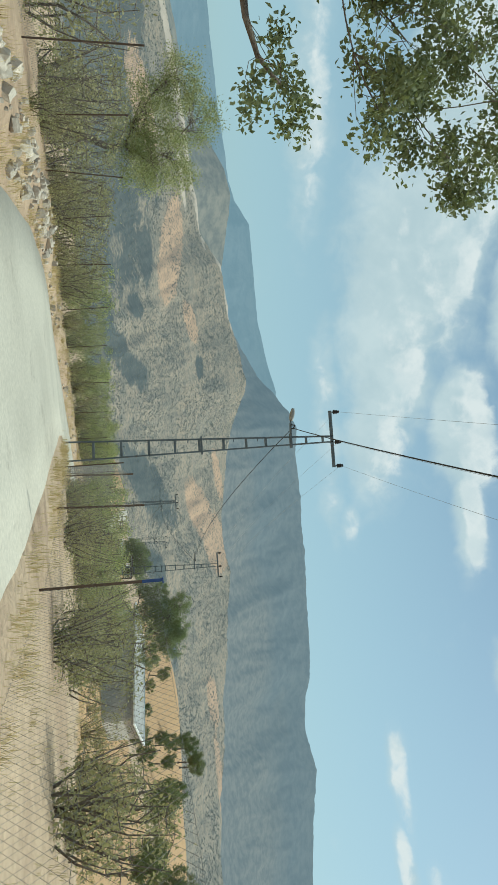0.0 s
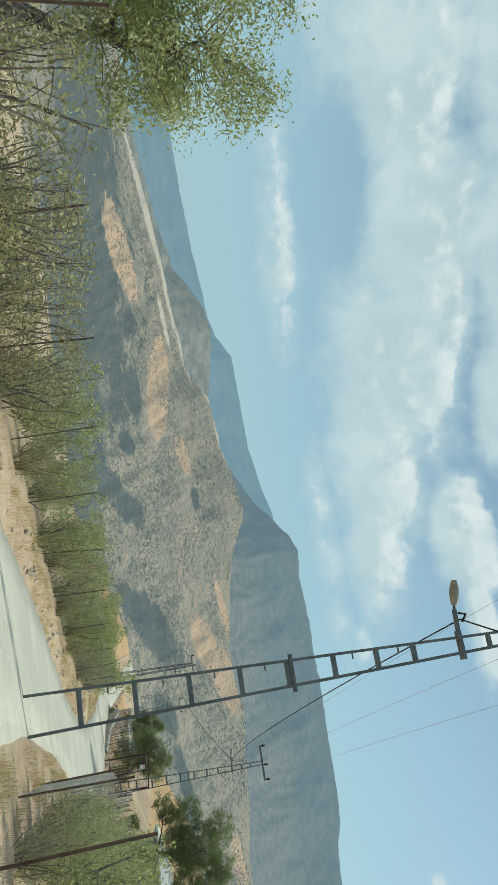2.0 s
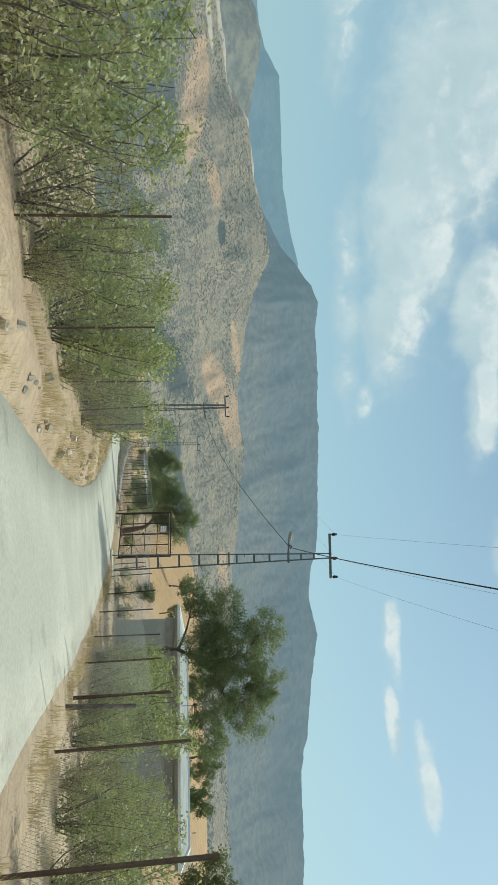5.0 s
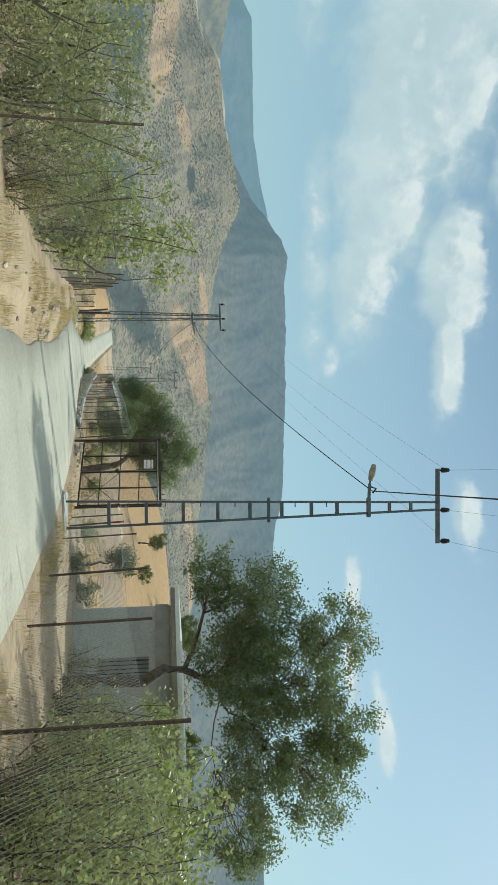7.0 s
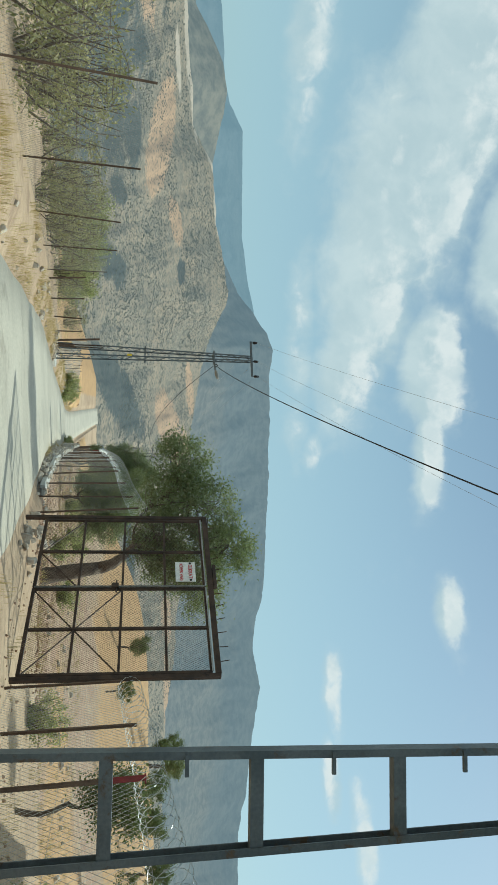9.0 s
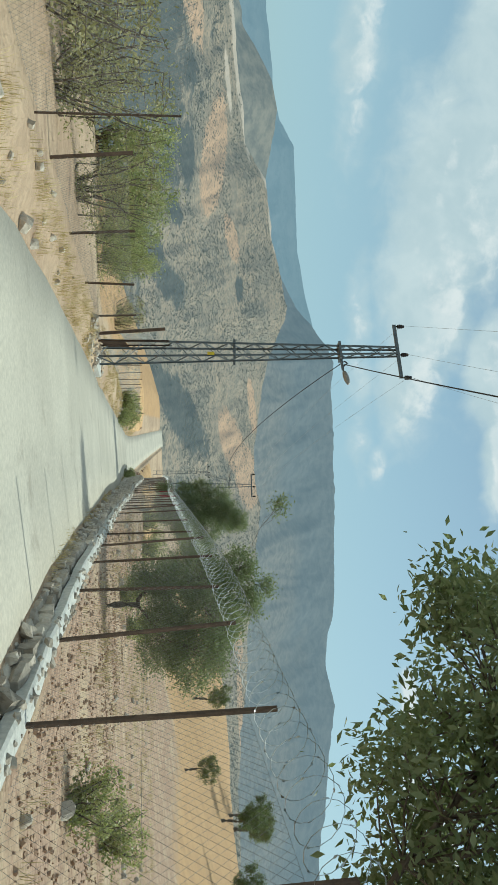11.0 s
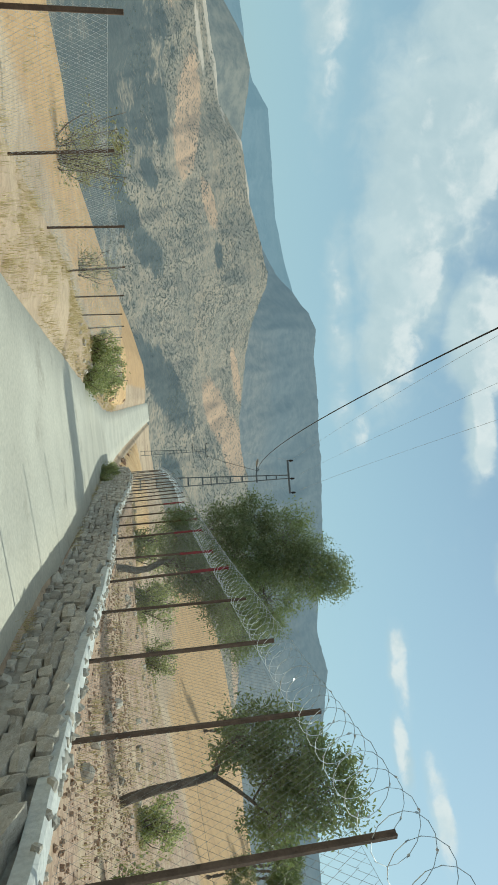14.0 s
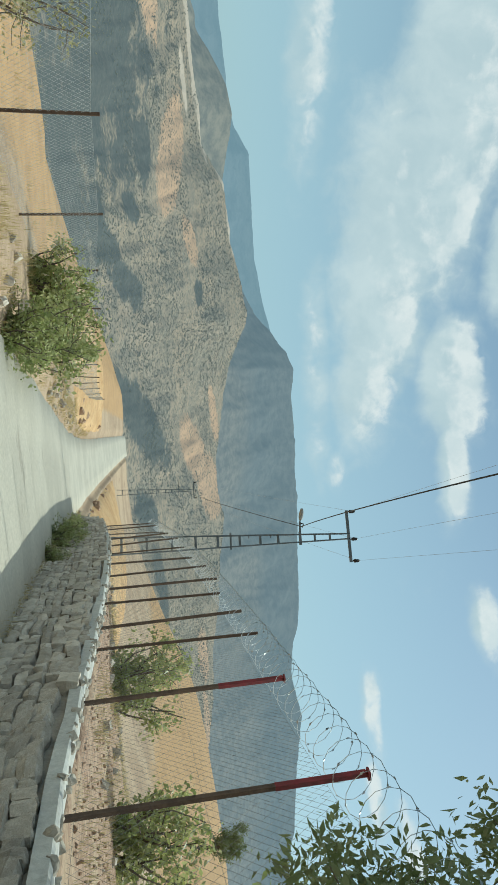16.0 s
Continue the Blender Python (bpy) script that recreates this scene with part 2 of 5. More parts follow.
# ---------------------------------------------------------------- mesh helpers
class Geo:
    """Vertices and faces that are gathered for one mesh."""

    def __init__(self):
        self.v, self.f = [], []

    def face(self, *pts):
        n = len(self.v)
        self.v += [tuple(p) for p in pts]
        self.f.append(tuple(range(n, n + len(pts))))
        return self

    def box(self, c, size, m=None, bevel=0.0):
        """A box round c; with a bevel its upright edges are cut."""
        x, y, z = (s / 2 for s in size)
        b = min(bevel, x * 0.8, y * 0.8)
        ring = [(-x + b, -y), (x - b, -y), (x, -y + b), (x, y - b), (x - b, y), (-x + b, y), (-x, y - b), (-x, -y + b)] if b else [(-x, -y), (x, -y), (x, y), (-x, y)]
        n, k = len(self.v), len(ring)
        for h in (-z, z):
            for px, py in ring:
                p = Vector((px, py, h))
                if m is not None:
                    p = m @ p
                self.v.append((p.x + c[0], p.y + c[1], p.z + c[2]))
        self.f += [(n + i, n + (i + 1) % k, n + k + (i + 1) % k, n + k + i) for i in range(k)]
        self.f += [tuple(n + i for i in reversed(range(k))), tuple(n + k + i for i in range(k))]
        return self

    def beam(self, a, b, w, h, up=(0, 0, 1)):
        """A bar of w by h from a to b."""
        a, b = Vector(a), Vector(b)
        d = (b - a).normalized()
        side = d.cross(Vector(up))
        if side.length < 1e-4:
            side = d.cross(Vector((1, 0, 0)))
        side.normalize()
        top = side.cross(d)
        n = len(self.v)
        for p in (a, b):
            for i, j in ((-1, -1), (1, -1), (1, 1), (-1, 1)):
                self.v.append(tuple(p + side * (i * w / 2) + top * (j * h / 2)))
        self.f += [(n + i, n + (i + 1) % 4, n + 4 + (i + 1) % 4, n + 4 + i) for i in range(4)]
        self.f += [(n + 3, n + 2, n + 1, n), (n + 4, n + 5, n + 6, n + 7)]
        return self

    def channel(self, a, b, w, depth, wall, up):
        """A U-shaped bar from a to b: a web and two flanges towards up."""
        a, b, up = Vector(a), Vector(b), Vector(up).normalized()
        side = (b - a).normalized().cross(up).normalized()
        h = w / 2
        ring = [(-h, 0), (h, 0), (h, depth), (h - wall, depth), (h - wall, wall), (-h + wall, wall), (-h + wall, depth), (-h, depth)]
        n = len(self.v)
        for p in (a, b):
            self.v += [tuple(p + side * i + up * j) for i, j in ring]
        self.f += [(n + i, n + (i + 1) % 8, n + 8 + (i + 1) % 8, n + 8 + i) for i in range(8)]
        for k in (0, 8):
            self.f += [(n + k, n + k + 1, n + k + 4, n + k + 5), (n + k + 1, n + k + 2, n + k + 3, n + k + 4), (n + k + 5, n + k + 6, n + k + 7, n + k)]
        return self

    def tube(self, pts, radii, sides=6, cap=True):
        pts = [Vector(p) for p in pts]
        if isinstance(radii, (int, float)):
            radii = [radii] * len(pts)
        n = len(self.v)
        ref = Vector((0, 0, 1))
        for i, p in enumerate(pts):
            d = pts[min(i + 1, len(pts) - 1)] - pts[max(i - 1, 0)]
            d = d.normalized() if d.length > 1e-9 else Vector((0, 0, 1))
            s = d.cross(ref)
            if s.length < 0.05:
                s = d.cross(Vector((1, 0, 0)))
            s.normalize()
            u = s.cross(d)
            for k in range(sides):
                a = 2 * math.pi * k / sides
                self.v.append(tuple(p + (s * math.cos(a) + u * math.sin(a)) * radii[i]))
        for i in range(len(pts) - 1):
            for k in range(sides):
                q = (k + 1) % sides
                self.f.append((n + i * sides + k, n + i * sides + q, n + (i + 1) * sides + q, n + (i + 1) * sides + k))
        if cap:
            self.f.append(tuple(n + k for k in reversed(range(sides))))
            self.f.append(tuple(n + (len(pts) - 1) * sides + k for k in range(sides)))
        return self

    def mesh(self, name, smooth=False):
        me = bpy.data.meshes.new(name)
        me.from_pydata(self.v, [], self.f)
        me.validate()
        if smooth:
            me.polygons.foreach_set("use_smooth", [True] * len(me.polygons))
        me.update()
        return me


def part(name, geo, mat, parent=None, label="", smooth=False, at=None):
    """Links what was gathered as one mesh object, under a thing or a part."""
    me = geo if isinstance(geo, bpy.types.Mesh) else geo.mesh(name, smooth)
    if mat is not None and not me.materials:
        me.materials.append(mat)
    ob = new(name, me)
    if parent is not None:
        ob.parent = parent
    if at is not None:
        ob.matrix_basis = at
    return tagged(ob, label)


def thing(name, m, label, category, group=""):
    """The Empty at a thing's base, which parents its parts."""
    ob = new(name)
    ob.empty_display_size = 0.2
    ob.matrix_basis = m
    return tagged(ob, label, category, group)


# ---------------------------------------------------------------- the lie of the land
ROAD_Y = [-160, -90, -60, -41.5, -35.5, -29.6, -23.8, -18.4, -10, 0, 7, 13.4, 19.7, 27, 35.7, 45.4, 52.4, 60, 76, 92, 105, 120, 150, 190, 240]
ROAD_X = [-9, -6, -5.0, -4.62, -5.2, -6.25, -6.7, -6.2, -3.9, 0.0, 2.2, 3.55, 4.25, 4.55, 4.97, 6.2, 7.15, 8.3, 10.35, 12.6, 14.1, 15.4, 17.8, 21, 26]
ROAD_Z = [9.5, 6.6, 5.3, 4.37, 4.05, 3.5, 2.8, 2.06, 1.15, 0.15, -0.46, -0.93, -1.28, -1.85, -2.63, -3.52, -4.2, -4.77, -6.2, -7.6, -8.5, -9.0, -9.6, -10.2, -11]
_fine = np.arange(-160, 240.01, 0.5)
_k = np.hanning(17) / np.hanning(17).sum()
_tx, _tz = (np.convolve(np.pad(np.interp(_fine, ROAD_Y, c), 8, "edge"), _k, "valid") for c in (ROAD_X, ROAD_Z))


def road_x(y):
    return float(np.interp(y, _fine, _tx)) + (0.11 * (y - 240) if y > 240 else 0)


def road_z(y):
    return float(np.interp(y, _fine, _tz))


def smooth(a, b, v):
    v = min(1.0, max(0.0, (v - a) / (b - a)))
    return v * v * (3 - 2 * v)


def wall_rise(y):
    """How far the terrace behind the stone wall lies over the road."""
    return float(np.interp(y, [18, 22.6, 25.7, 30, 34, 46, 50, 55, 60, 64, 66, 68, 71, 74, 80, 90, 98], [0.1, 0.14, 0.26, 0.2, 0.30, 0.50, 0.62, 0.73, 0.77, 0.82, 0.90, 1.02, 1.15, 1.28, 1.4, 1.25, 0.4]))


LEFT_EDGE, RIGHT_EDGE, WALL_S = -1.98, 1.92, 2.35


def wall_in(y):
    """How far the wall stands in towards the road, further down."""
    return float(np.interp(y, [57, 64, 90], [0, -0.2, -0.22]))



def crossfall(s):
    """The road leans: its right edge lies higher."""
    return 0.05 * max(-2.0, min(2.0, s))


def ground_z(s, y):
    """The ground's height at s metres to the right of the road's middle line."""
    z = road_z(y) + crossfall(s)
    rough = 0.10 * noise.fractal(Vector((s * 0.35, y * 0.35, 3.1)), 1.0, 2.0, 4)
    wide = 0.9 * noise.fractal(Vector((s * 0.03, y * 0.03, 8.2)), 1.0, 2.0, 3)
    if -2.0 < s < 1.95:
        h = z - 0.07
    elif s <= -2.0:
        d = -s - 2.0
        h = z - 0.05 + 0.22 * smooth(0, 0.9, d) + rough * min(1, d) + wide * smooth(3, 25, d) - 0.25 * smooth(2, 8, d) * (1 - smooth(36, 48, y))
        h -= 0.28 * min(100, max(0.0, d - 7.5 - 1.2 * noise.noise(Vector((y * 0.12, 0, 5))))) * smooth(26, 42, y)
        h += -46 * smooth(62, 230, d) - 0.024 * min(60, max(0, d - 3)) * smooth(-25, 15, y) * (1 - smooth(30, 45, y))
    else:
        d = s - 1.95
        rise = wall_rise(y)
        if WALL_S - 0.02 > s and 29 < y < 97:
            h = z - 0.02
        else:
            top = float(np.interp(y, [-60, -40, 0, 30], [4.5, 3.4, 2.2, 3.9]))
            base = z + (rise - 0.1) * smooth(0.1, 0.5, d)
            h = base + (top - base) * smooth(2, 62, d) + rough * min(1, d) * 0.7 + wide * smooth(4, 30, d)
            h += -46 * smooth(75, 230, d)
    return h - 42 * smooth(185, 330, y)


def ground_at(x, y):
    return ground_z(x - road_x(y), y)


def spaced(*runs):
    out = []
    for a, b, step in runs:
        out += list(np.arange(a, b - 1e-6, step))
    return [float(v) for v in out] + [float(runs[-1][1])]


def soil_material():
    """Dry tan earth; redder where the terrace was dug over, more orange on the open slopes."""
    m = material("dry_soil", ((0.40, 0.285, 0.192), (0.50, 0.37, 0.25), (0.31, 0.215, 0.148)), 0.14, 0.95, 0, 0.8, 5, bump_size=0.12, ratio=(0.4, 0.6))
    t = m.node_tree
    b = t.nodes["Principled BSDF"]
    base = b.inputs["Base Color"].links[0].from_socket
    where = t.nodes.new("ShaderNodeTexCoord").outputs["Object"]
    kinds = t.nodes.new("ShaderNodeVertexColor")
    kinds.layer_name = "earth"
    sep = t.nodes.new("ShaderNodeSeparateColor")
    link(t, kinds.outputs[0], sep.inputs[0])
    crumbs = ramp(t, noise_node(t, where, 9.0, 7, 0.8), 0.42, 0.62)
    red = mix_color(t, crumbs, (0.27, 0.165, 0.11), (0.49, 0.335, 0.24))
    red = mix_color(t, ramp(t, noise_node(t, where, 0.8, 5, 0.65), 0.45, 0.65), red, (0.47, 0.35, 0.235))
    wob = math_node(t, "MULTIPLY", math_node(t, "SUBTRACT", noise_node(t, where, 0.5, 6, 0.7), 0.5), 0.9)
    dug, slope = (ramp(t, math_node(t, "ADD", sep.outputs[i], wob), 0.3, 0.7) for i in (0, 1))
    orange = mix_color(t, ramp(t, noise_node(t, where, 0.6, 6, 0.7), 0.4, 0.65), (0.52, 0.325, 0.16), (0.43, 0.265, 0.135))
    c = mix_color(t, math_node(t, "MULTIPLY", dug, 0.85), base, red)
    link(t, mix_color(t, math_node(t, "MULTIPLY", slope, 0.92), c, orange), b.inputs["Base Color"])
    return m


SOIL = soil_material()
ss = spaced((-420, -120, 30), (-120, -24, 4), (-24, -7, 1), (-7, -2.0, 0.25), (-2.0, 2.0, 0.66), (2.0, 3.2, 0.1), (3.2, 7, 0.3), (7, 24, 1), (24, 120, 4), (120, 420, 30))
ys = spaced((-160, -60, 8), (-60, 110, 0.8), (110, 200, 3), (200, 420, 20))
g = Geo()
g.v = [(road_x(y) + s, y, ground_z(s, y)) for y in ys for s in ss]
w = len(ss)
g.f = [(j * w + i, j * w + i + 1, (j + 1) * w + i + 1, (j + 1) * w + i) for j in range(len(ys) - 1) for i in range(w - 1)]
ground = part("ground", g, SOIL, smooth=True)
att = ground.data.color_attributes.new("earth", "FLOAT_COLOR", "POINT")
cols = np.zeros((len(g.v), 4), np.float32)
cols[:, 3] = 1
for n in range(len(g.v)):
    y, s = ys[n // len(ss)], ss[n % len(ss)]
    cols[n, 0] = smooth(2.2, 2.6, s) * (1 - smooth(19, 30, s)) * smooth(24, 30, y) * (1 - smooth(80, 92, y))
    cols[n, 1] = max(smooth(3.5, 6, -s) * smooth(44, 54, y), smooth(6, 12, s) * (1 - smooth(34, 46, y)) * 0.9, smooth(19, 30, s) * smooth(40, 56, y))
att.data.foreach_set("color", cols.ravel())
tagged(ground, "dry tan soil of fields and verges beside the road", "ground", kind="structure")

g = Geo()
ry = spaced((-150, -50, 2), (-50, 110, 0.5), (110, 200, 2))
cols = [LEFT_EDGE, LEFT_EDGE + 0.05, -1.0, 0.0, 1.0, RIGHT_EDGE - 0.05, RIGHT_EDGE]
for y in ry:
    wob = 0.09 * noise.fractal(Vector((y * 0.4, 0, 1)), 1, 2, 3), 0.09 * noise.fractal(Vector((y * 0.4, 9, 1)), 1, 2, 3)
    for i, s in enumerate(cols):
        o = wob[0] if i < 2 else wob[1] if i > 4 else 0
        g.v.append((road_x(y) + s + o, y, road_z(y) + crossfall(s) - (0.10 if i in (0, 6) else 0) + 0.012 * noise.noise(Vector((s, y * 0.3, 0)))))
w = len(cols)
g.f = [(j * w + i, j * w + i + 1, (j + 1) * w + i + 1, (j + 1) * w + i) for j in range(len(ry) - 1) for i in range(w - 1)]
tagged(part("road", g, CONCRETE_ROAD, smooth=True), "narrow pale grey concrete road running downhill", "road", kind="structure")


# ---------------------------------------------------------------- hills and mountains
def along(table, az):
    """A height in degrees from pairs of heading and height."""
    return float(np.interp(az, table[0::2], table[1::2]))


CREST_HILL = [-180, 1.5, -60, 0.5, -45, 0.7, -34.7, 1.0, -28.9, 1.8, -25, 2.4, -20.7, 2.9, -16.5, 3.4, -14, 4.9, -9.8, 5.5, -5, 6.5, -3.6, 6.5, -2, 5.9, 0, 5.2, 3, 4.6, 7.1, 4.0, 11.3, 4.5, 15, 4.0, 20, 3.5, 25, 3.0, 30, 2.6, 38, 2.2, 50, 2.0, 180, 1.5]
CREST_MOUNTAIN = [-12, 3.5, -10, 4.6, -7, 6.2, -4.6, 7.4, -3, 8.8, -1.8, 9.7, -0.2, 10.5, 2, 10.2, 5.4, 10.5, 8, 10.4, 10, 10.5, 14.5, 10.3, 18, 10.2, 20, 10.0, 21.3, 9.6, 23.7, 9.2, 26.6, 9.7, 30, 9.0, 33, 8.6, 36, 7.9, 40, 7.6, 45, 7.2, 55, 6.5, 64, 4.0]
CREST_FAR = [-62, 3.0, -45, 3.6, -35, 3.8, -29.5, 4.2, -24.5, 4.8, -19.6, 5.5, -18.2, 6.0, -16.5, 7.0, -13.8, 7.2, -9, 7.5, -5.5, 8.2, -3.2, 8.8, 0, 8.8, 6, 7.5]
CREST_MID = [-40, 0.8, -34, 1.2, -28, 2.2, -24.1, 3.1, -22.5, 4.2, -20.8, 5.2, -19, 5.6, -17.5, 5.5, -15, 5.1, -12, 4.5, -6, 3.0]
CENTRE = (2.0, 12.0, 1.0)


def polar_sheet(azs, rings, height):
    g = Geo()
    for r in rings:
        for a in azs:
            g.v.append((CENTRE[0] + r * math.sin(radians(a)), CENTRE[1] + r * math.cos(radians(a)), height(a, r)))
    w = len(azs)
    g.f = [(j * w + i, (j + 1) * w + i, (j + 1) * w + i + 1, j * w + i + 1) for j in range(len(rings) - 1) for i in range(w - 1)]
    for n, fc in enumerate(g.f):
        g.f[n] = fc[::-1]
    return g


def hill_height(a, r):
    crest = along(CREST_HILL, a)
    steps = [(160, -14.0), (300, -8.5), (480, -5.6), (900, -0.9 + 0.15 * crest), (1400, crest), (1750, crest - 2.6), (2100, crest - 3.5)]
    e = float(np.interp(r, [p[0] for p in steps], [p[1] for p in steps]))
    x, y = r * math.sin(radians(a)), r * math.cos(radians(a))
    spur = noise.ridged_multi_fractal(Vector((a * 0.085 + 0.0006 * r, r * 0.0011, 2.0)), 0.9, 2.1, 5, 1.0, 2.0) - 1.1
    fine = noise.fractal(Vector((x * 0.012, y * 0.012, 5.0)), 0.9, 2.1, 4)
    gully = noise.fractal(Vector((a * 0.55 + 0.002 * r, r * 0.002, 9.0)), 0.8, 2.1, 4)
    k = smooth(220, 520, r) * (1 - 0.65 * smooth(1150, 1400, r) * (1 - smooth(1400, 1500, r)))
    return CENTRE[2] + r * math.tan(radians(e)) + k * (spur * 0.011 * r + fine * 0.004 * r + gully * 0.005 * r)


def mountain_height(a, r):
    crest = along(CREST_MOUNTAIN, a)
    e = float(np.interp(r, [1700, 2500, 3000], [crest * 0.30 - 1.0, crest, crest - 2.5]))
    spur = noise.ridged_multi_fractal(Vector((a * 0.12 + 0.0004 * r, r * 0.0007, 7.0)), 0.9, 2.1, 6, 1.0, 2.0) - 1.1
    cliff = noise.fractal(Vector((a * 0.45, r * 0.002, 1.0)), 0.8, 2.1, 5)
    k = smooth(1700, 1900, r) * (1 - 0.9 * smooth(2250, 2500, r))
    tooth = 0.0016 * r * noise.fractal(Vector((a * 1.1, 3.0, 0.0)), 0.9, 2.1, 4) * smooth(2350, 2500, r)
    return CENTRE[2] + r * math.tan(radians(e)) + k * (spur * 0.015 * r + cliff * 0.004 * r) + tooth


def mid_height(a, r):
    crest = along(CREST_MID, a)
    e = float(np.interp(r, [2120, 2480, 2800], [crest * 0.3 - 1.0, crest, crest - 2]))
    spur = noise.ridged_multi_fractal(Vector((a * 0.25, r * 0.001, 3.0)), 0.9, 2.1, 5, 1.0, 2.0) - 1.1
    return CENTRE[2] + r * math.tan(radians(e)) + spur * 0.008 * r * (1 - 0.9 * smooth(2300, 2480, r)) + 0.001 * r * noise.fractal(Vector((a * 0.9, 6, 0)), 0.9, 2.1, 4)


def far_height(a, r):
    crest = along(CREST_FAR, a)
    e = float(np.interp(r, [3000, 3900, 4300], [crest * 0.3, crest, crest - 2]))
    spur = noise.ridged_multi_fractal(Vector((a * 0.15, r * 0.0006, 4.0)), 0.9, 2.1, 5, 1.0, 2.0) - 1.1
    return CENTRE[2] + r * math.tan(radians(e)) + spur * 0.012 * r * (1 - 0.93 * smooth(3500, 3900, r)) * smooth(3000, 3200, r) + 0.001 * r * noise.fractal(Vector((a * 0.9, 1, 0)), 0.9, 2.1, 4)


def in_spot(a, e, spot):
    """1 inside a slanting oval (heading, height, half length, half height, slope), 0 outside."""
    da, de = a - spot[0], e - spot[1]
    de -= spot[4] * da
    return 1 - smooth(0.25, 1.75, math.hypot(da / spot[2], de / spot[3]))


# bare ground, and last the darkened hollows: heading, height, half length, half height, slope (degrees)
ORANGE = [(-26.8, -0.7, 4.2, 0.75, 0.14), (-15.4, 0.95, 4.0, 0.9, -0.12), (-9.6, 2.3, 1.7, 0.45, 0.2), (6.2, 2.3, 2.6, 0.9, 0.25), (3.2, 3.9, 2.2, 0.3, 0.1), (8.8, 3.5, 2.4, 0.9, 0.1), (22.2, 4.3, 2.6, 0.4, 0.2), (21.4, 2.5, 1.8, 0.4, 0.05), (28, 2.7, 4, 0.25, 0.05)]
PALE = [(-29.5, 1.5, 5.5, 0.22, 0.16), (-22.3, 2.6, 3.6, 0.24, 0.085), (-17.8, 3.3, 2.6, 0.28, 0.12), (-14.2, 4.8, 2.2, 0.3, 0.45), (-11.0, 5.4, 2.2, 0.25, 0.12), (-20.5, 2.0, 2.2, 0.16, 0.1)]
# hollows and creases whose shade is painted on, together with their dark growth
SHADED = [(-25, -4.2, 12, 4.2, 0.02), (-8, -7.2, 15, 2.2, 0.0), (-15.6, -1.0, 2.6, 0.55, 0.0), (3.7, -1.8, 3.5, 1.35, 0.42), (-6.2, -2.6, 1.7, 1.2, 0.4), (-8.6, -3.7, 1.8, 0.7, 0.2), (-11.5, -2.0, 1.0, 0.5, 0.3), (10.7, -1.5, 1.8, 0.8, 0.2), (-5.9, 2.9, 0.9, 0.3, 0.0), (-36, -2.0, 12, 2.0, 0.0), (16, -0.6, 3, 0.5, 0.1), (-10, -4.4, 3, 0.7, 0)]


# colour of the haze that is mixed into hill and scrub as emission
HILL_HAZE = (0.25, 0.31, 0.345)


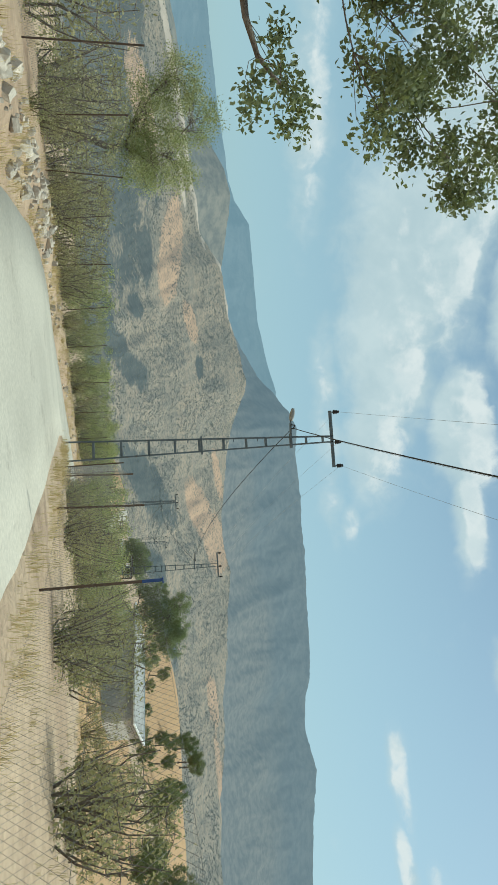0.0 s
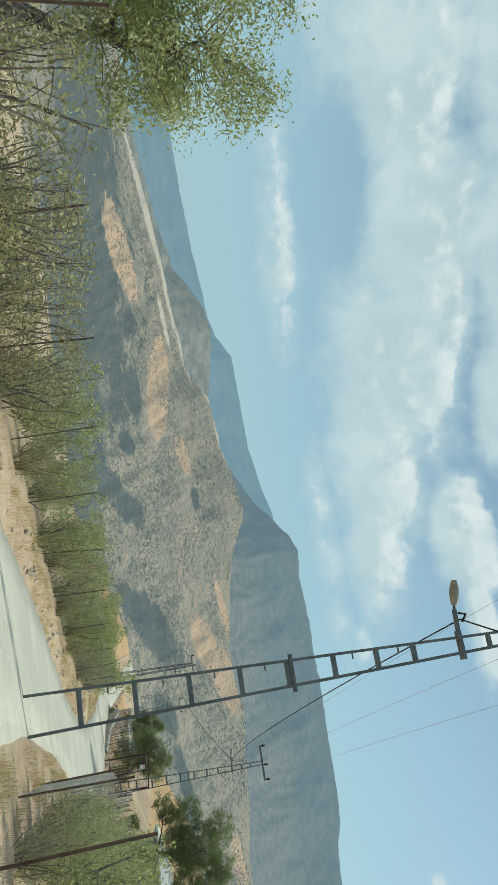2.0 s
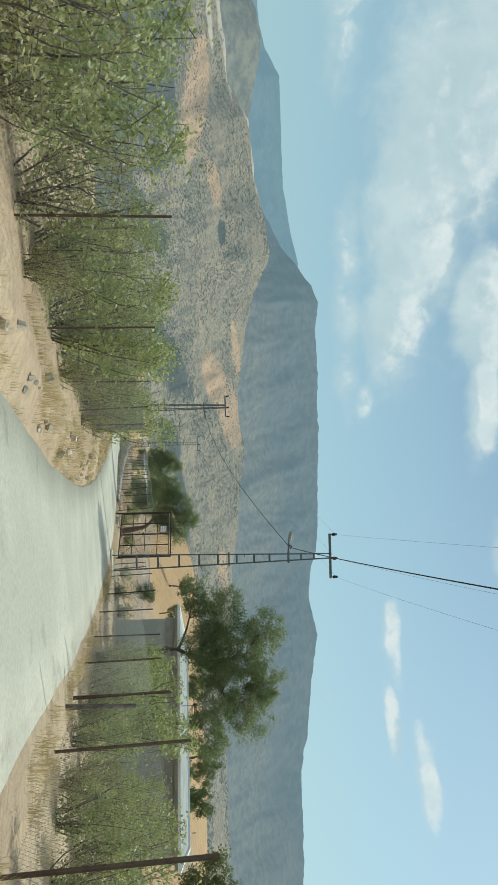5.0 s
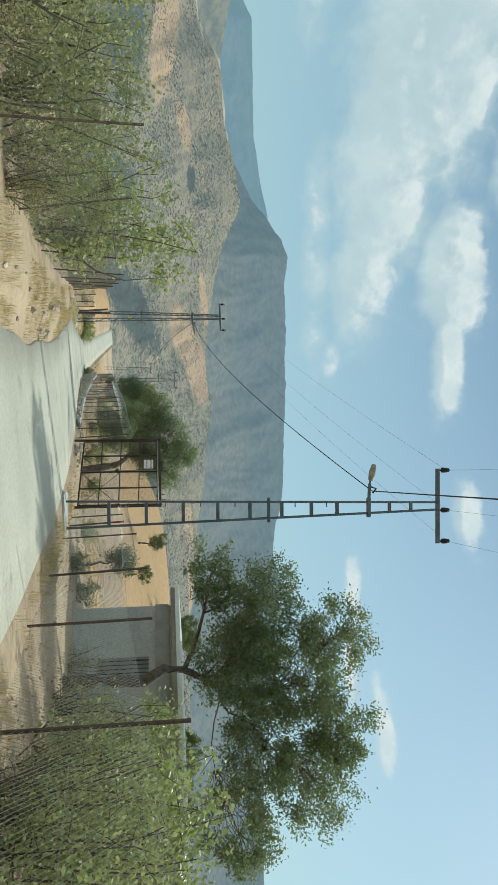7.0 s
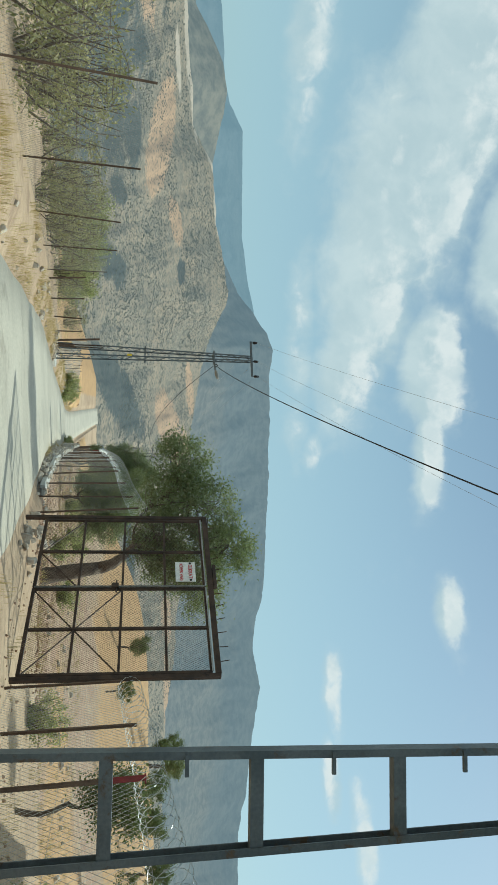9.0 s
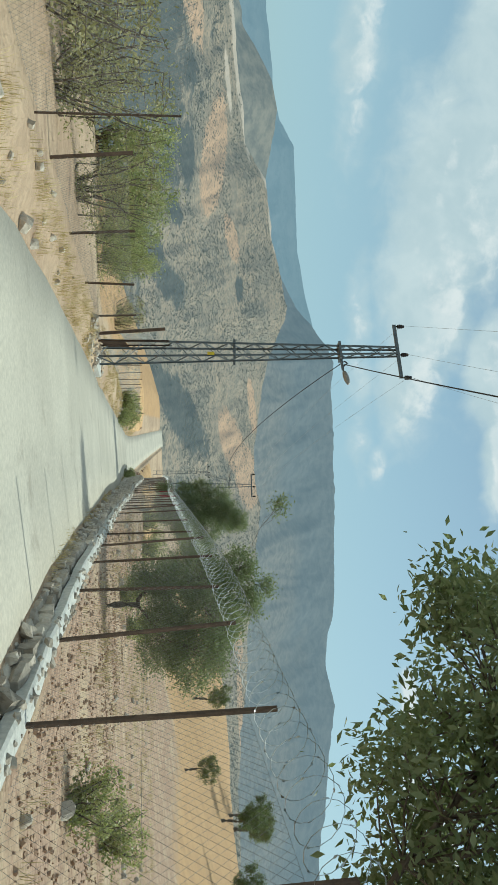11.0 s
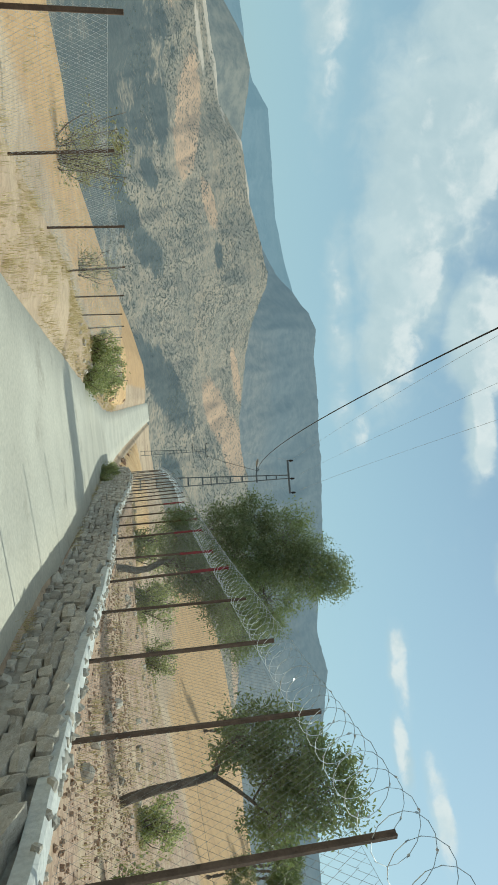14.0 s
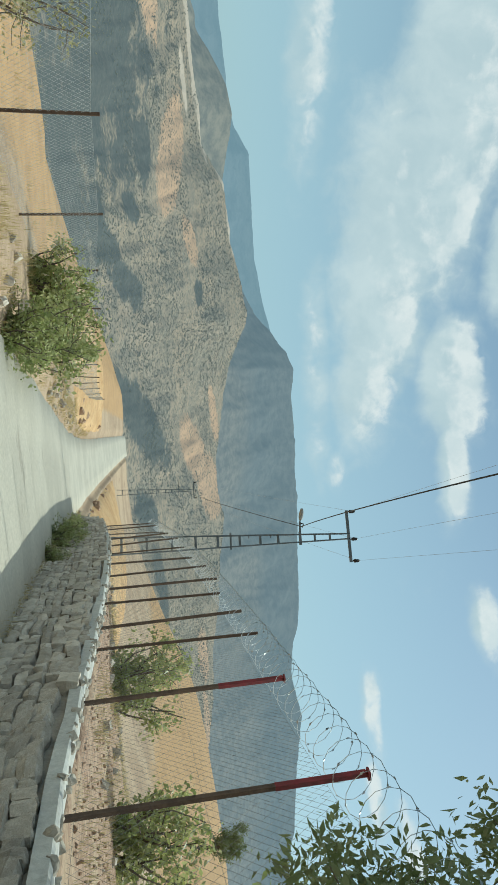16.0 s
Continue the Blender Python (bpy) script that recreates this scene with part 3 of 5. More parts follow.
def hill_material():
    m = bpy.data.materials.new("scrubby_hillside")
    m.use_nodes = True
    t = m.node_tree
    b = t.nodes["Principled BSDF"]
    where = t.nodes.new("ShaderNodeTexCoord").outputs["Object"]
    kinds = t.nodes.new("ShaderNodeVertexColor")
    kinds.layer_name = "bare"
    sep = t.nodes.new("ShaderNodeSeparateColor")
    link(t, kinds.outputs[0], sep.inputs[0])
    orange, pale, dark = sep.outputs
    wob = math_node(t, "MULTIPLY", math_node(t, "SUBTRACT", noise_node(t, where, 0.022, 8, 0.72), 0.5), 2.2)
    wob = math_node(t, "MULTIPLY_ADD", math_node(t, "SUBTRACT", noise_node(t, where, 0.09, 8, 0.75), 0.5), 2.4, wob)
    patchy = math_node(t, "MULTIPLY", math_node(t, "SUBTRACT", noise_node(t, where, 0.012, 7, 0.65), 0.5), 2.2)
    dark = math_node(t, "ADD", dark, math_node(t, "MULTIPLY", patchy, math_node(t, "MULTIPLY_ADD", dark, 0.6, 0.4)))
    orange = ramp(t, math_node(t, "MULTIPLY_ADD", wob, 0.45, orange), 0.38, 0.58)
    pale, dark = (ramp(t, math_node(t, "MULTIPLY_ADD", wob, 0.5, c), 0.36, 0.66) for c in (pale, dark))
    soil = mix_color(t, ramp(t, noise_node(t, where, 0.006, 5, 0.6), 0.4, 0.6), (0.34, 0.26, 0.18), (0.40, 0.295, 0.195))
    soil = mix_color(t, math_node(t, "MULTIPLY", ramp(t, noise_node(t, where, 0.03, 6, 0.7), 0.46, 0.64), 0.5), soil, (0.17, 0.155, 0.12))
    soil = mix_color(t, orange, soil, (0.55, 0.345, 0.205))
    soil = mix_color(t, pale, soil, (0.60, 0.48, 0.37))

    def dots(size, near, reach):
        """Single spots, one to each cell of about the given size."""
        cell = t.nodes.new("ShaderNodeTexVoronoi")
        cell.inputs["Scale"].default_value = 1 / size
        link(t, where, cell.inputs["Vector"])
        return math_node(t, "SUBTRACT", 1.0, ramp(t, cell.outputs["Distance"], near, reach))

    # pale boulders thick in some zones and missing in others, and low cushions of scrub between them
    strewn = ramp(t, noise_node(t, where, 0.009, 6, 0.7), 0.40, 0.56)
    boulder = math_node(t, "MULTIPLY", dots(4.6, 0.22, 0.42), math_node(t, "MULTIPLY_ADD", strewn, 0.6, 0.2))
    boulder = math_node(t, "MULTIPLY", boulder, math_node(t, "SUBTRACT", 1.0, orange))
    grown = ramp(t, noise_node(t, where, 0.014, 6, 0.7), 0.36, 0.58)
    cushion = math_node(t, "MULTIPLY", dots(5.6, 0.30, 0.46), math_node(t, "MULTIPLY_ADD", grown, 0.55, 0.3))
    cushion = math_node(t, "MULTIPLY", cushion, math_node(t, "SUBTRACT", 1.0, math_node(t, "MULTIPLY", pale, 0.9)))
    low = math_node(t, "MULTIPLY", ramp(t, noise_node(t, where, 0.07, 10, 0.82), 0.44, 0.62), 0.6)
    bare = math_node(t, "SUBTRACT", 1.0, math_node(t, "MULTIPLY", math_node(t, "MAXIMUM", orange, pale), 0.8))
    col = mix_color(t, math_node(t, "MULTIPLY", low, bare), soil, (0.14, 0.125, 0.092))
    col = mix_color(t, boulder, col, (0.42, 0.355, 0.27))
    col = mix_color(t, cushion, col, (0.11, 0.105, 0.075))
    # darkens the hollows in the base colour: painted shade along with dark scrub
    shaded_hollow = mix_color(t, ramp(t, noise_node(t, where, 0.12, 9, 0.8), 0.42, 0.7), (0.035, 0.045, 0.045), (0.10, 0.105, 0.09))
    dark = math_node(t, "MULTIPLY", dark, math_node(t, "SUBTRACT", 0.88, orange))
    col = mix_color(t, dark, col, shaded_hollow)
    link(t, col, b.inputs["Base Color"])
    b.inputs["Roughness"].default_value = 0.95
    b.inputs["Specular IOR Level"].default_value = 0.1
    n = t.nodes.new("ShaderNodeBump")
    n.inputs["Strength"].default_value, n.inputs["Distance"].default_value = 0.5, 4.0
    link(t, noise_node(t, where, 0.03, 7, 0.7), n.inputs["Height"])
    link(t, n.outputs[0], b.inputs["Normal"])
    # haze over the hillside, put into its material as an even emission
    haze_emission(t, b.outputs[0], HILL_HAZE, 0.27)
    return m


def haze_emission(t, shader, air, amount):
    """Mixes an even emission into the shader, standing in for the bright haze before far things."""
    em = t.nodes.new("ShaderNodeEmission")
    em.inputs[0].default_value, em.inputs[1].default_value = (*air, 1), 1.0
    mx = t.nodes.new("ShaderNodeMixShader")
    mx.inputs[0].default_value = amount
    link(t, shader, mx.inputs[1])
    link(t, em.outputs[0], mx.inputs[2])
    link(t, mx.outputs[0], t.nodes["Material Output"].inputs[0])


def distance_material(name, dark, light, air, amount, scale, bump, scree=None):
    """Rock that is seen through kilometres of bright air: a plain backdrop with that haze put in as emission."""
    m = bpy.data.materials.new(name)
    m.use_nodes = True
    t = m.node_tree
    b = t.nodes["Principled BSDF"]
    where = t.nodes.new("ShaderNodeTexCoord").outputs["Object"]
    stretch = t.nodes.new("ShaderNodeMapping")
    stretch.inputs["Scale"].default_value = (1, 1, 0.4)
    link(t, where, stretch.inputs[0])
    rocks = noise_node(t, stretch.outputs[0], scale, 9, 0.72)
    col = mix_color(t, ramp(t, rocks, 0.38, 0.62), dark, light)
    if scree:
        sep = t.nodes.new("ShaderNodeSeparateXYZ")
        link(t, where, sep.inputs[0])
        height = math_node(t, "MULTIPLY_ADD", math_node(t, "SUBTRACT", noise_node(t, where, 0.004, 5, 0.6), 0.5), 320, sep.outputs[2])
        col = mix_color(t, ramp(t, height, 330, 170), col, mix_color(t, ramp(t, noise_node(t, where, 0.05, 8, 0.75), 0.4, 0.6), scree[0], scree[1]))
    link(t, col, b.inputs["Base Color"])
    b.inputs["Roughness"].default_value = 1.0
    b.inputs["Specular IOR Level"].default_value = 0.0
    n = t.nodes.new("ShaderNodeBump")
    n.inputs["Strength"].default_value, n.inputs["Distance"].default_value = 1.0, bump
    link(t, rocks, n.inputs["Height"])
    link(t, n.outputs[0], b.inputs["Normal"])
    haze_emission(t, b.outputs[0], air, amount)
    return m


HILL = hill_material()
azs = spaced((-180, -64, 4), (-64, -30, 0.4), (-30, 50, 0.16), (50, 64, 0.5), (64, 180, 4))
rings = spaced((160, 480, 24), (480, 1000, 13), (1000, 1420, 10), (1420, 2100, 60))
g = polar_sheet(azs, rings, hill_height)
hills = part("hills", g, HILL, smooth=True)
# red and green hold bare ground, blue the hollows' painted shade
att = hills.data.color_attributes.new("bare", "FLOAT_COLOR", "POINT")
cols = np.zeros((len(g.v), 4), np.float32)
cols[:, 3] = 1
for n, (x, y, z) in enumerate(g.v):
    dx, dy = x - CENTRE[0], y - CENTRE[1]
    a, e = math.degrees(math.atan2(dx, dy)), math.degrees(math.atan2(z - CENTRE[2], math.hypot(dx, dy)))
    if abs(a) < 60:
        for c, spots in enumerate((ORANGE, PALE, SHADED)):
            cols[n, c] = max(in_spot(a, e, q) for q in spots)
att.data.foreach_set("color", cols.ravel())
tagged(hills, "tan and grey limestone hillsides dotted with dark scrub", "hillside", kind="backdrop")



def hill_scrub(count, seed):
    """Low rounded bushes strewn over the hillsides: sparse on bare ground, thinned where the hollows' shade is painted.
    """
    r = np.random.default_rng(seed)
    radii = np.linspace(330, 1420, 110)
    V, F = [], []
    ring = [(math.cos(k * math.pi / 3), math.sin(k * math.pi / 3)) for k in range(6)]
    columns = {}
    while count:
        a = r.uniform(-36, 48)
        key = round(a / 0.5) * 0.5
        if key not in columns:
            columns[key] = [math.degrees(math.atan2(hill_height(key, q) - CENTRE[2], q)) for q in radii]
        els = columns[key]
        want = r.uniform(-5.5, max(els[:-1]) + 0.1)
        j = next((i for i, e in enumerate(els) if e >= want), None)
        count -= 1
        if j is None:
            continue
        d = radii[j] + r.uniform(-8, 8)
        z = hill_height(a, d)
        e = math.degrees(math.atan2(z - CENTRE[2], d))
        x, y = CENTRE[0] + d * math.sin(radians(a)), CENTRE[1] + d * math.cos(radians(a))
        thick = 0.55 + 1.0 * noise.fractal(Vector((x * 0.008, y * 0.008, 1.0)), 0.9, 2.0, 4)
        thick -= 0.42 * max(in_spot(a, e, q) for q in ORANGE) + 0.8 * max(in_spot(a, e, q) for q in PALE)
        thick -= 0.3 * max(in_spot(a, e, q) for q in SHADED)
        if r.uniform() > thick:
            continue
        k = (0.00078 * d + 0.2) * r.uniform(0.4, 1.5)
        h = k * r.uniform(0.5, 0.95)
        i = len(V)
        t0 = r.uniform(0, 1)
        V.append((x, y, z - 0.4))
        for u, v in ring:
            kk = k * r.uniform(0.75, 1.2)
            V.append((x + u * kk, y + v * kk, z + h * r.uniform(0.35, 0.6)))
        V.append((x + k * 0.2 * r.normal(), y, z + h * 1.15))
        for q in range(6):
            p = i + 1 + (q + 1) % 6
            F += [(i, p, i + 1 + q), (i + 1 + q, p, i + 7)]
    g = Geo()
    g.v, g.f = V, F
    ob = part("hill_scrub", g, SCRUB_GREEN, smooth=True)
    return tagged(ob, "dark scrub and low trees dotted over the hillsides", "scrub", kind="stuff")


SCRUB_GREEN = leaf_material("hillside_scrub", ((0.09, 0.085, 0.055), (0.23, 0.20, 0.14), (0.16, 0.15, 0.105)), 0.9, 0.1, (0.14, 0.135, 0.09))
# the bushes take the same haze, again as emission
haze_emission(SCRUB_GREEN.node_tree, SCRUB_GREEN.node_tree.nodes["Mix Shader"].outputs[0], HILL_HAZE, 0.27)
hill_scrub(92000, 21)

# the third colour and the number after it set each rock's emitted haze
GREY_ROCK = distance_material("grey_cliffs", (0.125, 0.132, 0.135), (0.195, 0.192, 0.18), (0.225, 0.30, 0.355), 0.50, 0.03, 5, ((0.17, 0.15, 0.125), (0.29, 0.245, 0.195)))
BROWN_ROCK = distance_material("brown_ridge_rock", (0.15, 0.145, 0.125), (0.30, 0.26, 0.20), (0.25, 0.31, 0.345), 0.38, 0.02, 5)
# here the base colours are blued by haze too, not only the emission
HAZE_BLUE_ROCK = distance_material("haze_blue_ridge", (0.14, 0.16, 0.18), (0.22, 0.23, 0.24), (0.24, 0.35, 0.42), 0.70, 0.006, 30)
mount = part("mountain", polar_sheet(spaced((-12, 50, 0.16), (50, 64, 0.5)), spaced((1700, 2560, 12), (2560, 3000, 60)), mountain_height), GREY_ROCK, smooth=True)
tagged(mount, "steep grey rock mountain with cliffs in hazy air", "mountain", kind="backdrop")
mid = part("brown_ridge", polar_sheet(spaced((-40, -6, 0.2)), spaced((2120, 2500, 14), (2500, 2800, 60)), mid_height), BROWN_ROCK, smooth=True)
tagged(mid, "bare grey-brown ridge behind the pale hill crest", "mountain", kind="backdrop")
far = part("far_ridge", polar_sheet(spaced((-62, 6, 0.2)), spaced((3000, 3960, 24), (3960, 4300, 80)), far_height), HAZE_BLUE_ROCK, smooth=True)
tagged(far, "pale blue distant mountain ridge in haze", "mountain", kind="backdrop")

# ---------------------------------------------------------------- poles and lines
POLE_H = 9.9
RUNGS = [1.1, 2.05, 3.0, 3.9, 4.75, 5.6, 6.4, 7.1, 8.55, 9.15]


def insulator(parent, x, z):
    g = Geo()
    prof = [(0.0, 0.022), (0.06, 0.022), (0.065, 0.06), (0.09, 0.075), (0.115, 0.05), (0.125, 0.07), (0.15, 0.078), (0.175, 0.05), (0.185, 0.066), (0.21, 0.072), (0.235, 0.045), (0.25, 0.055), (0.285, 0.05), (0.295, 0.02)]
    g.tube([(x, 0, z + h) for h, _ in prof], [r for _, r in prof], 10)
    return part("insulator", g, BROWN_GLAZE, parent, "dark ribbed porcelain insulator", smooth=True)


def crossarm(pole, z, half=1.02):
    g = Geo().channel((-half, -0.05, z), (half, -0.05, z), 0.11, 0.055, 0.012, (0, 1, 0))
    part("crossarm", g, IRON, pole)
    for x in (-half + 0.05, 0.12, half - 0.05):
        insulator(pole, x, z + 0.05)


def lamp(pole, x, z, sign=-1):
    """A short arm with a street lamp's head."""
    g = Geo().beam((x, 0, z - 0.02), (x + sign * 0.42, 0, z), 0.07, 0.07).tube([(x + sign * 0.40, 0, z), (x + sign * 0.55, 0, z + 0.03)], 0.028, 8)
    arm = part("lamp_arm", g, IRON, pole)
    n = 9
    pts, rad = [], []
    for i in range(n):
        u = i / (n - 1)
        pts.append((x + sign * (0.50 + 0.44 * u), 0, z + 0.03 + 0.10 * u))
        rad.append(0.03 + 0.06 * math.sin(math.pi * min(1, 0.12 + 0.80 * u)) ** 0.8)
    head = part("lamp_head", Geo().tube(pts, rad, 10), LAMP_GREY, pole, "grey street lamp head", smooth=True)
    head.data.transform(Matrix.Diagonal((1, 1.25, 1, 1)))
    g = Geo().tube([(x + sign * 0.18, -0.12, z + 0.05), (x + sign * 0.30, -0.20, z + 0.12), (x + sign * 0.34, -0.1, z + 0.02)], 0.025, 6)
    part("cable_clamp", g, CABLE, pole)
    return arm


def ladder_pole(x, y, z, turn, lamp_z, shift, label):
    """A tapering pole of two channel rails with flat rungs between them, a crossarm and a street lamp."""
    p = thing("power_pole", pose(x, y, z, 0, 0, turn), label, "power pole", "poles along the road")
    half = lambda h: 0.37 - 0.245 * h / POLE_H
    for k in (-1, 1):
        g = Geo().channel((k * half(-0.6), 0, -0.6), (k * half(POLE_H), 0, POLE_H + 0.04), 0.10, 0.05, 0.010, (-k, 0, 0))
        part("rail", g, IRON, p)
    for h in [shift + q for q in RUNGS]:
        if abs(h - lamp_z) < 0.2 or h > POLE_H - 0.2:
            continue
        g = Geo().box((0, 0, h), (2 * half(h) - 0.02, 0.085, 0.085 if h < 8 else 0.07))
        part("rung", g, IRON, p)
    for h in (1.6 + shift, 2.55 + shift, 3.45 + shift, 4.35 + shift, 5.95 + shift, 6.8 + shift):
        a = half(h)
        part("step_peg", Geo().beam((-a + 0.01, -0.05, h), (-a + 0.15, -0.05, h), 0.025, 0.025), IRON, p)
    g = Geo()
    for k in (-1, 1):
        g.beam((-half(5.2) - 0.08, k * 0.06, 5.25), (half(5.2) + 0.08, k * 0.06, 5.25), 0.012, 0.06)
        g.beam((k * (half(5.2) + 0.05), -0.11, 5.25), (k * (half(5.2) + 0.05), 0.11, 5.25), 0.03, 0.03)
    part("clamp_band", g, IRON, p)
    g = Geo().box((0, 0, lamp_z - 0.03), (2 * half(7.95) + 0.16, 0.12, 0.09))
    part("lamp_bracket", g, IRON, p)
    lamp(p, -half(7.95) - 0.05, lamp_z)
    crossarm(p, POLE_H)
    part("footing", Geo().box((0, 0, -0.22), (1.15, 0.7, 0.5), bevel=0.08), CAP, p, "concrete footing")
    return p


def lattice_pole(x, y, z, turn):
    """A four-legged lattice mast with zigzag bracing on each side."""
    H = 9.6
    p = thing("lattice_pole", pose(x, y, z, 0, 0, turn), "grey steel lattice power pole with zigzag bracing beside the road", "power pole", "poles along the road")
    half = lambda h: 0.30 - 0.18 * h / H
    corner = lambda i, h: Vector((half(h) * (1, 1, -1, -1)[i], half(h) * 0.8 * (1, -1, -1, 1)[i], h))
    for i in range(4):
        a, b = corner(i, -0.4), corner(i, H)
        sx, sy = (1, 1, -1, -1)[i], (1, -1, -1, 1)[i]
        g = Geo().beam(a, b, 0.065, 0.010, (0, 1, 0)).beam(a + Vector((0, -sy * 0.03, 0)), b + Vector((0, -sy * 0.03, 0)), 0.010, 0.065, (0, 1, 0))
        part("leg", g, IRON, p)
    levels = [0.0]
    while levels[-1] < H - 0.25:
        levels.append(levels[-1] + 0.50 - 0.20 * levels[-1] / H)
    for i in range(4):
        j = (i + 1) % 4
        for n in range(len(levels) - 1):
            a, b = (corner(i, levels[n]), corner(j, levels[n + 1])) if (n + i) % 2 else (corner(j, levels[n]), corner(i, levels[n + 1]))
            part("brace", Geo().beam(a, b, 0.042, 0.008), IRON, p)
    for h in (4.3,):
        g = Geo()
        for i in range(4):
            a, b = corner(i, h), corner((i + 1) % 4, h)
            d = (b - a).normalized() * 0.16
            g.beam(a - d, b + d, 0.02, 0.07)
        part("clamp_band", g, IRON, p)
    a = corner(1, 3.55)
    part("plate", Geo().box((a.x - 0.05, a.y - 0.03, 3.55), (0.11, 0.012, 0.22)), YELLOW, p, "yellow warning plate")
    part("lamp_bracket", Geo().box((0, 0, 7.7), (0.6, 0.35, 0.08)), IRON, p)
    lamp(p, 0.25, 7.75, 1)
    crossarm(p, H)
    part("footing", Geo().box((0, 0, -0.22), (1.3, 1.1, 0.5), bevel=0.1), CAP, p, "concrete footing")
    return p


# x, y, foot, turn
POLES = {
    "a": (-4.18, -16.58, 1.33, -8), "b": (6.43, 17.5, -1.02, -13), "c": (3.96, 49.0, -3.87, -31),
    "d": (14.69, 86.83, -6.30, -21), "e": (22.6, 148.0, -9.6, -18), "z": (-2.2, -52.0, 4.3, 3),
}
for k in "abdez":
    ladder_pole(*POLES[k], 8.45 if k == "a" else 8.0, 0.42 if k == "a" else 0.0, "tall grey iron ladder-type power pole with street lamp")
lattice_pole(*POLES["c"])


def on_pole(k, x, h):
    px, py, pz, turn = POLES[k]
    return Matrix.Translation((px, py, pz)) @ pose(0, 0, 0, 0, 0, turn) @ Vector((x, -0.05, h))


def wire(name, a, b, sag, r, mat, label):
    pts = []
    for i in range(41):
        u = i / 40
        p = a.lerp(b, u)
        p.z -= sag * 4 * u * (1 - u)
        pts.append(p)
    ob = part(name, Geo().tube(pts, r, 5), mat, smooth=True)
    return tagged(ob, label, "wire", "lines between the poles")


order = "zabcde"
for k, n in zip(order, order[1:]):
    top_k, top_n = (9.85 if k == "c" else 10.15), (9.85 if n == "c" else 10.15)
    for x in (-0.97, 0.12, 0.97):
        wire("conductor", on_pole(k, x, top_k), on_pole(n, x, top_n), 0.55, 0.0038, ALU, "thin bare conductor strung between power poles")
    low_k, low_n = ({"c": 7.8, "a": 8.5}.get(q, 8.05) for q in (k, n))
    wire("service_cable", on_pole(k, 0.4 if k == "c" else -0.45, low_k), on_pole(n, 0.5 if n == "c" else -0.45, low_n), 1.4 if k == "c" else 0.75, 0.015, CABLE, "thick black bundled cable strung between power poles")

# ---------------------------------------------------------------- the gate
GATE_A, GATE_B, GATE_H = Vector((6.59, 25.73, 0)), Vector((8.07, 22.66, 0)), 2.80


def iron_gate():
    mid = (GATE_A + GATE_B) / 2
    d = GATE_B - GATE_A
    W = d.length
    z0 = -1.35
    p = thing("iron_gate", pose(mid.x, mid.y, z0, 0, 0, math.degrees(math.atan2(d.y, d.x))), "closed dark rusty iron double gate with mesh infill beside the road", "gate")
    for k in (-1, 1):
        part("post", Geo().box((k * (W / 2), 0, GATE_H / 2 - 0.2), (0.062, 0.062, GATE_H + 0.4)), DARK_IRON, p)
    part("lintel", Geo().box((0, 0, GATE_H - 0.03), (W - 0.07, 0.065, 0.08)), DARK_IRON, p)
    for i in range(12):
        x = -W / 2 + 0.25 + i * (W - 0.5) / 11
        part("spike", Geo().tube([(x, 0, GATE_H + 0.02), (x + random.uniform(-0.03, 0.03), -0.03, GATE_H + 0.14)], 0.007, 5), DARK_IRON, p)
    part("cap_strip", Geo().box((-0.25, 0, GATE_H + 0.045), (0.45, 0.10, 0.05)), DARK_IRON, p)
    lw = (W - 0.11) / 2
    rows = [0.06, 0.72, 1.39, 2.05, 2.67]
    for k in (-1, 1):
        x0, x1 = (-W / 2 + 0.07, -0.02) if k < 0 else (0.02, W / 2 - 0.07)
        leaf = part("leaf", Geo().beam((x0, 0, rows[0]), (x1, 0, rows[0]), 0.05, 0.05), DARK_IRON, p)
        for x in (x0, (x0 + x1) / 2, x1):
            part("upright", Geo().beam((x, 0, rows[0]), (x, 0, rows[-1]), 0.04, 0.04), DARK_IRON, leaf)
        for z in rows[1:]:
            part("rail", Geo().beam((x0, 0.004, z), (x1, 0.004, z), 0.036, 0.036), DARK_IRON, leaf)
        # a pale strip added for the bright reflection along the leaf's top
        part("glint_strip", Geo().beam((x0, -0.03, rows[-1] + 0.02), (x1, -0.03, rows[-1] + 0.02), 0.012, 0.02), GALV, leaf, "pale strip imitating light reflected on the gate's edge")
        for n in range(2 if k > 0 else 1):
            for c in range(2):
                a, b = x0 + c * (x1 - x0) / 2, x0 + (c + 1) * (x1 - x0) / 2
                lo, hi = rows[n], rows[n + 1]
                pts = ((a, 0.02, lo), (b, 0.02, hi)) if (c + n + (k > 0)) % 2 else ((b, 0.02, lo), (a, 0.02, hi))
                part("brace", Geo().beam(*pts, 0.016, 0.016), DARK_IRON, leaf)
        g = Geo()
        step, h = 0.034, rows[-1] - rows[0]
        n = int((x1 - x0 + h * 0.55) / step)
        for i in range(n + 1):
            for s in (1, -1):
                u = x0 - h * 0.55 + i * step
                pa, pb = (u, rows[0]), (u + h * 0.55, rows[-1])
                if pa[0] < x0:
                    pa = (x0, rows[0] + (x0 - u) / 0.55)
                if pb[0] > x1:
                    pb = (x1, rows[-1] - (pb[0] - x1) / 0.55)
                if pb[1] <= pa[1]:
                    continue
                q = [(x if s > 0 else x0 + x1 - x, 0.03 + 0.002 * s, z) for x, z in (pa, pb)]
                g.tube(q, 0.0017, 3, False)
        part("mesh", g, DARK_IRON, leaf, "rusty expanded metal mesh")
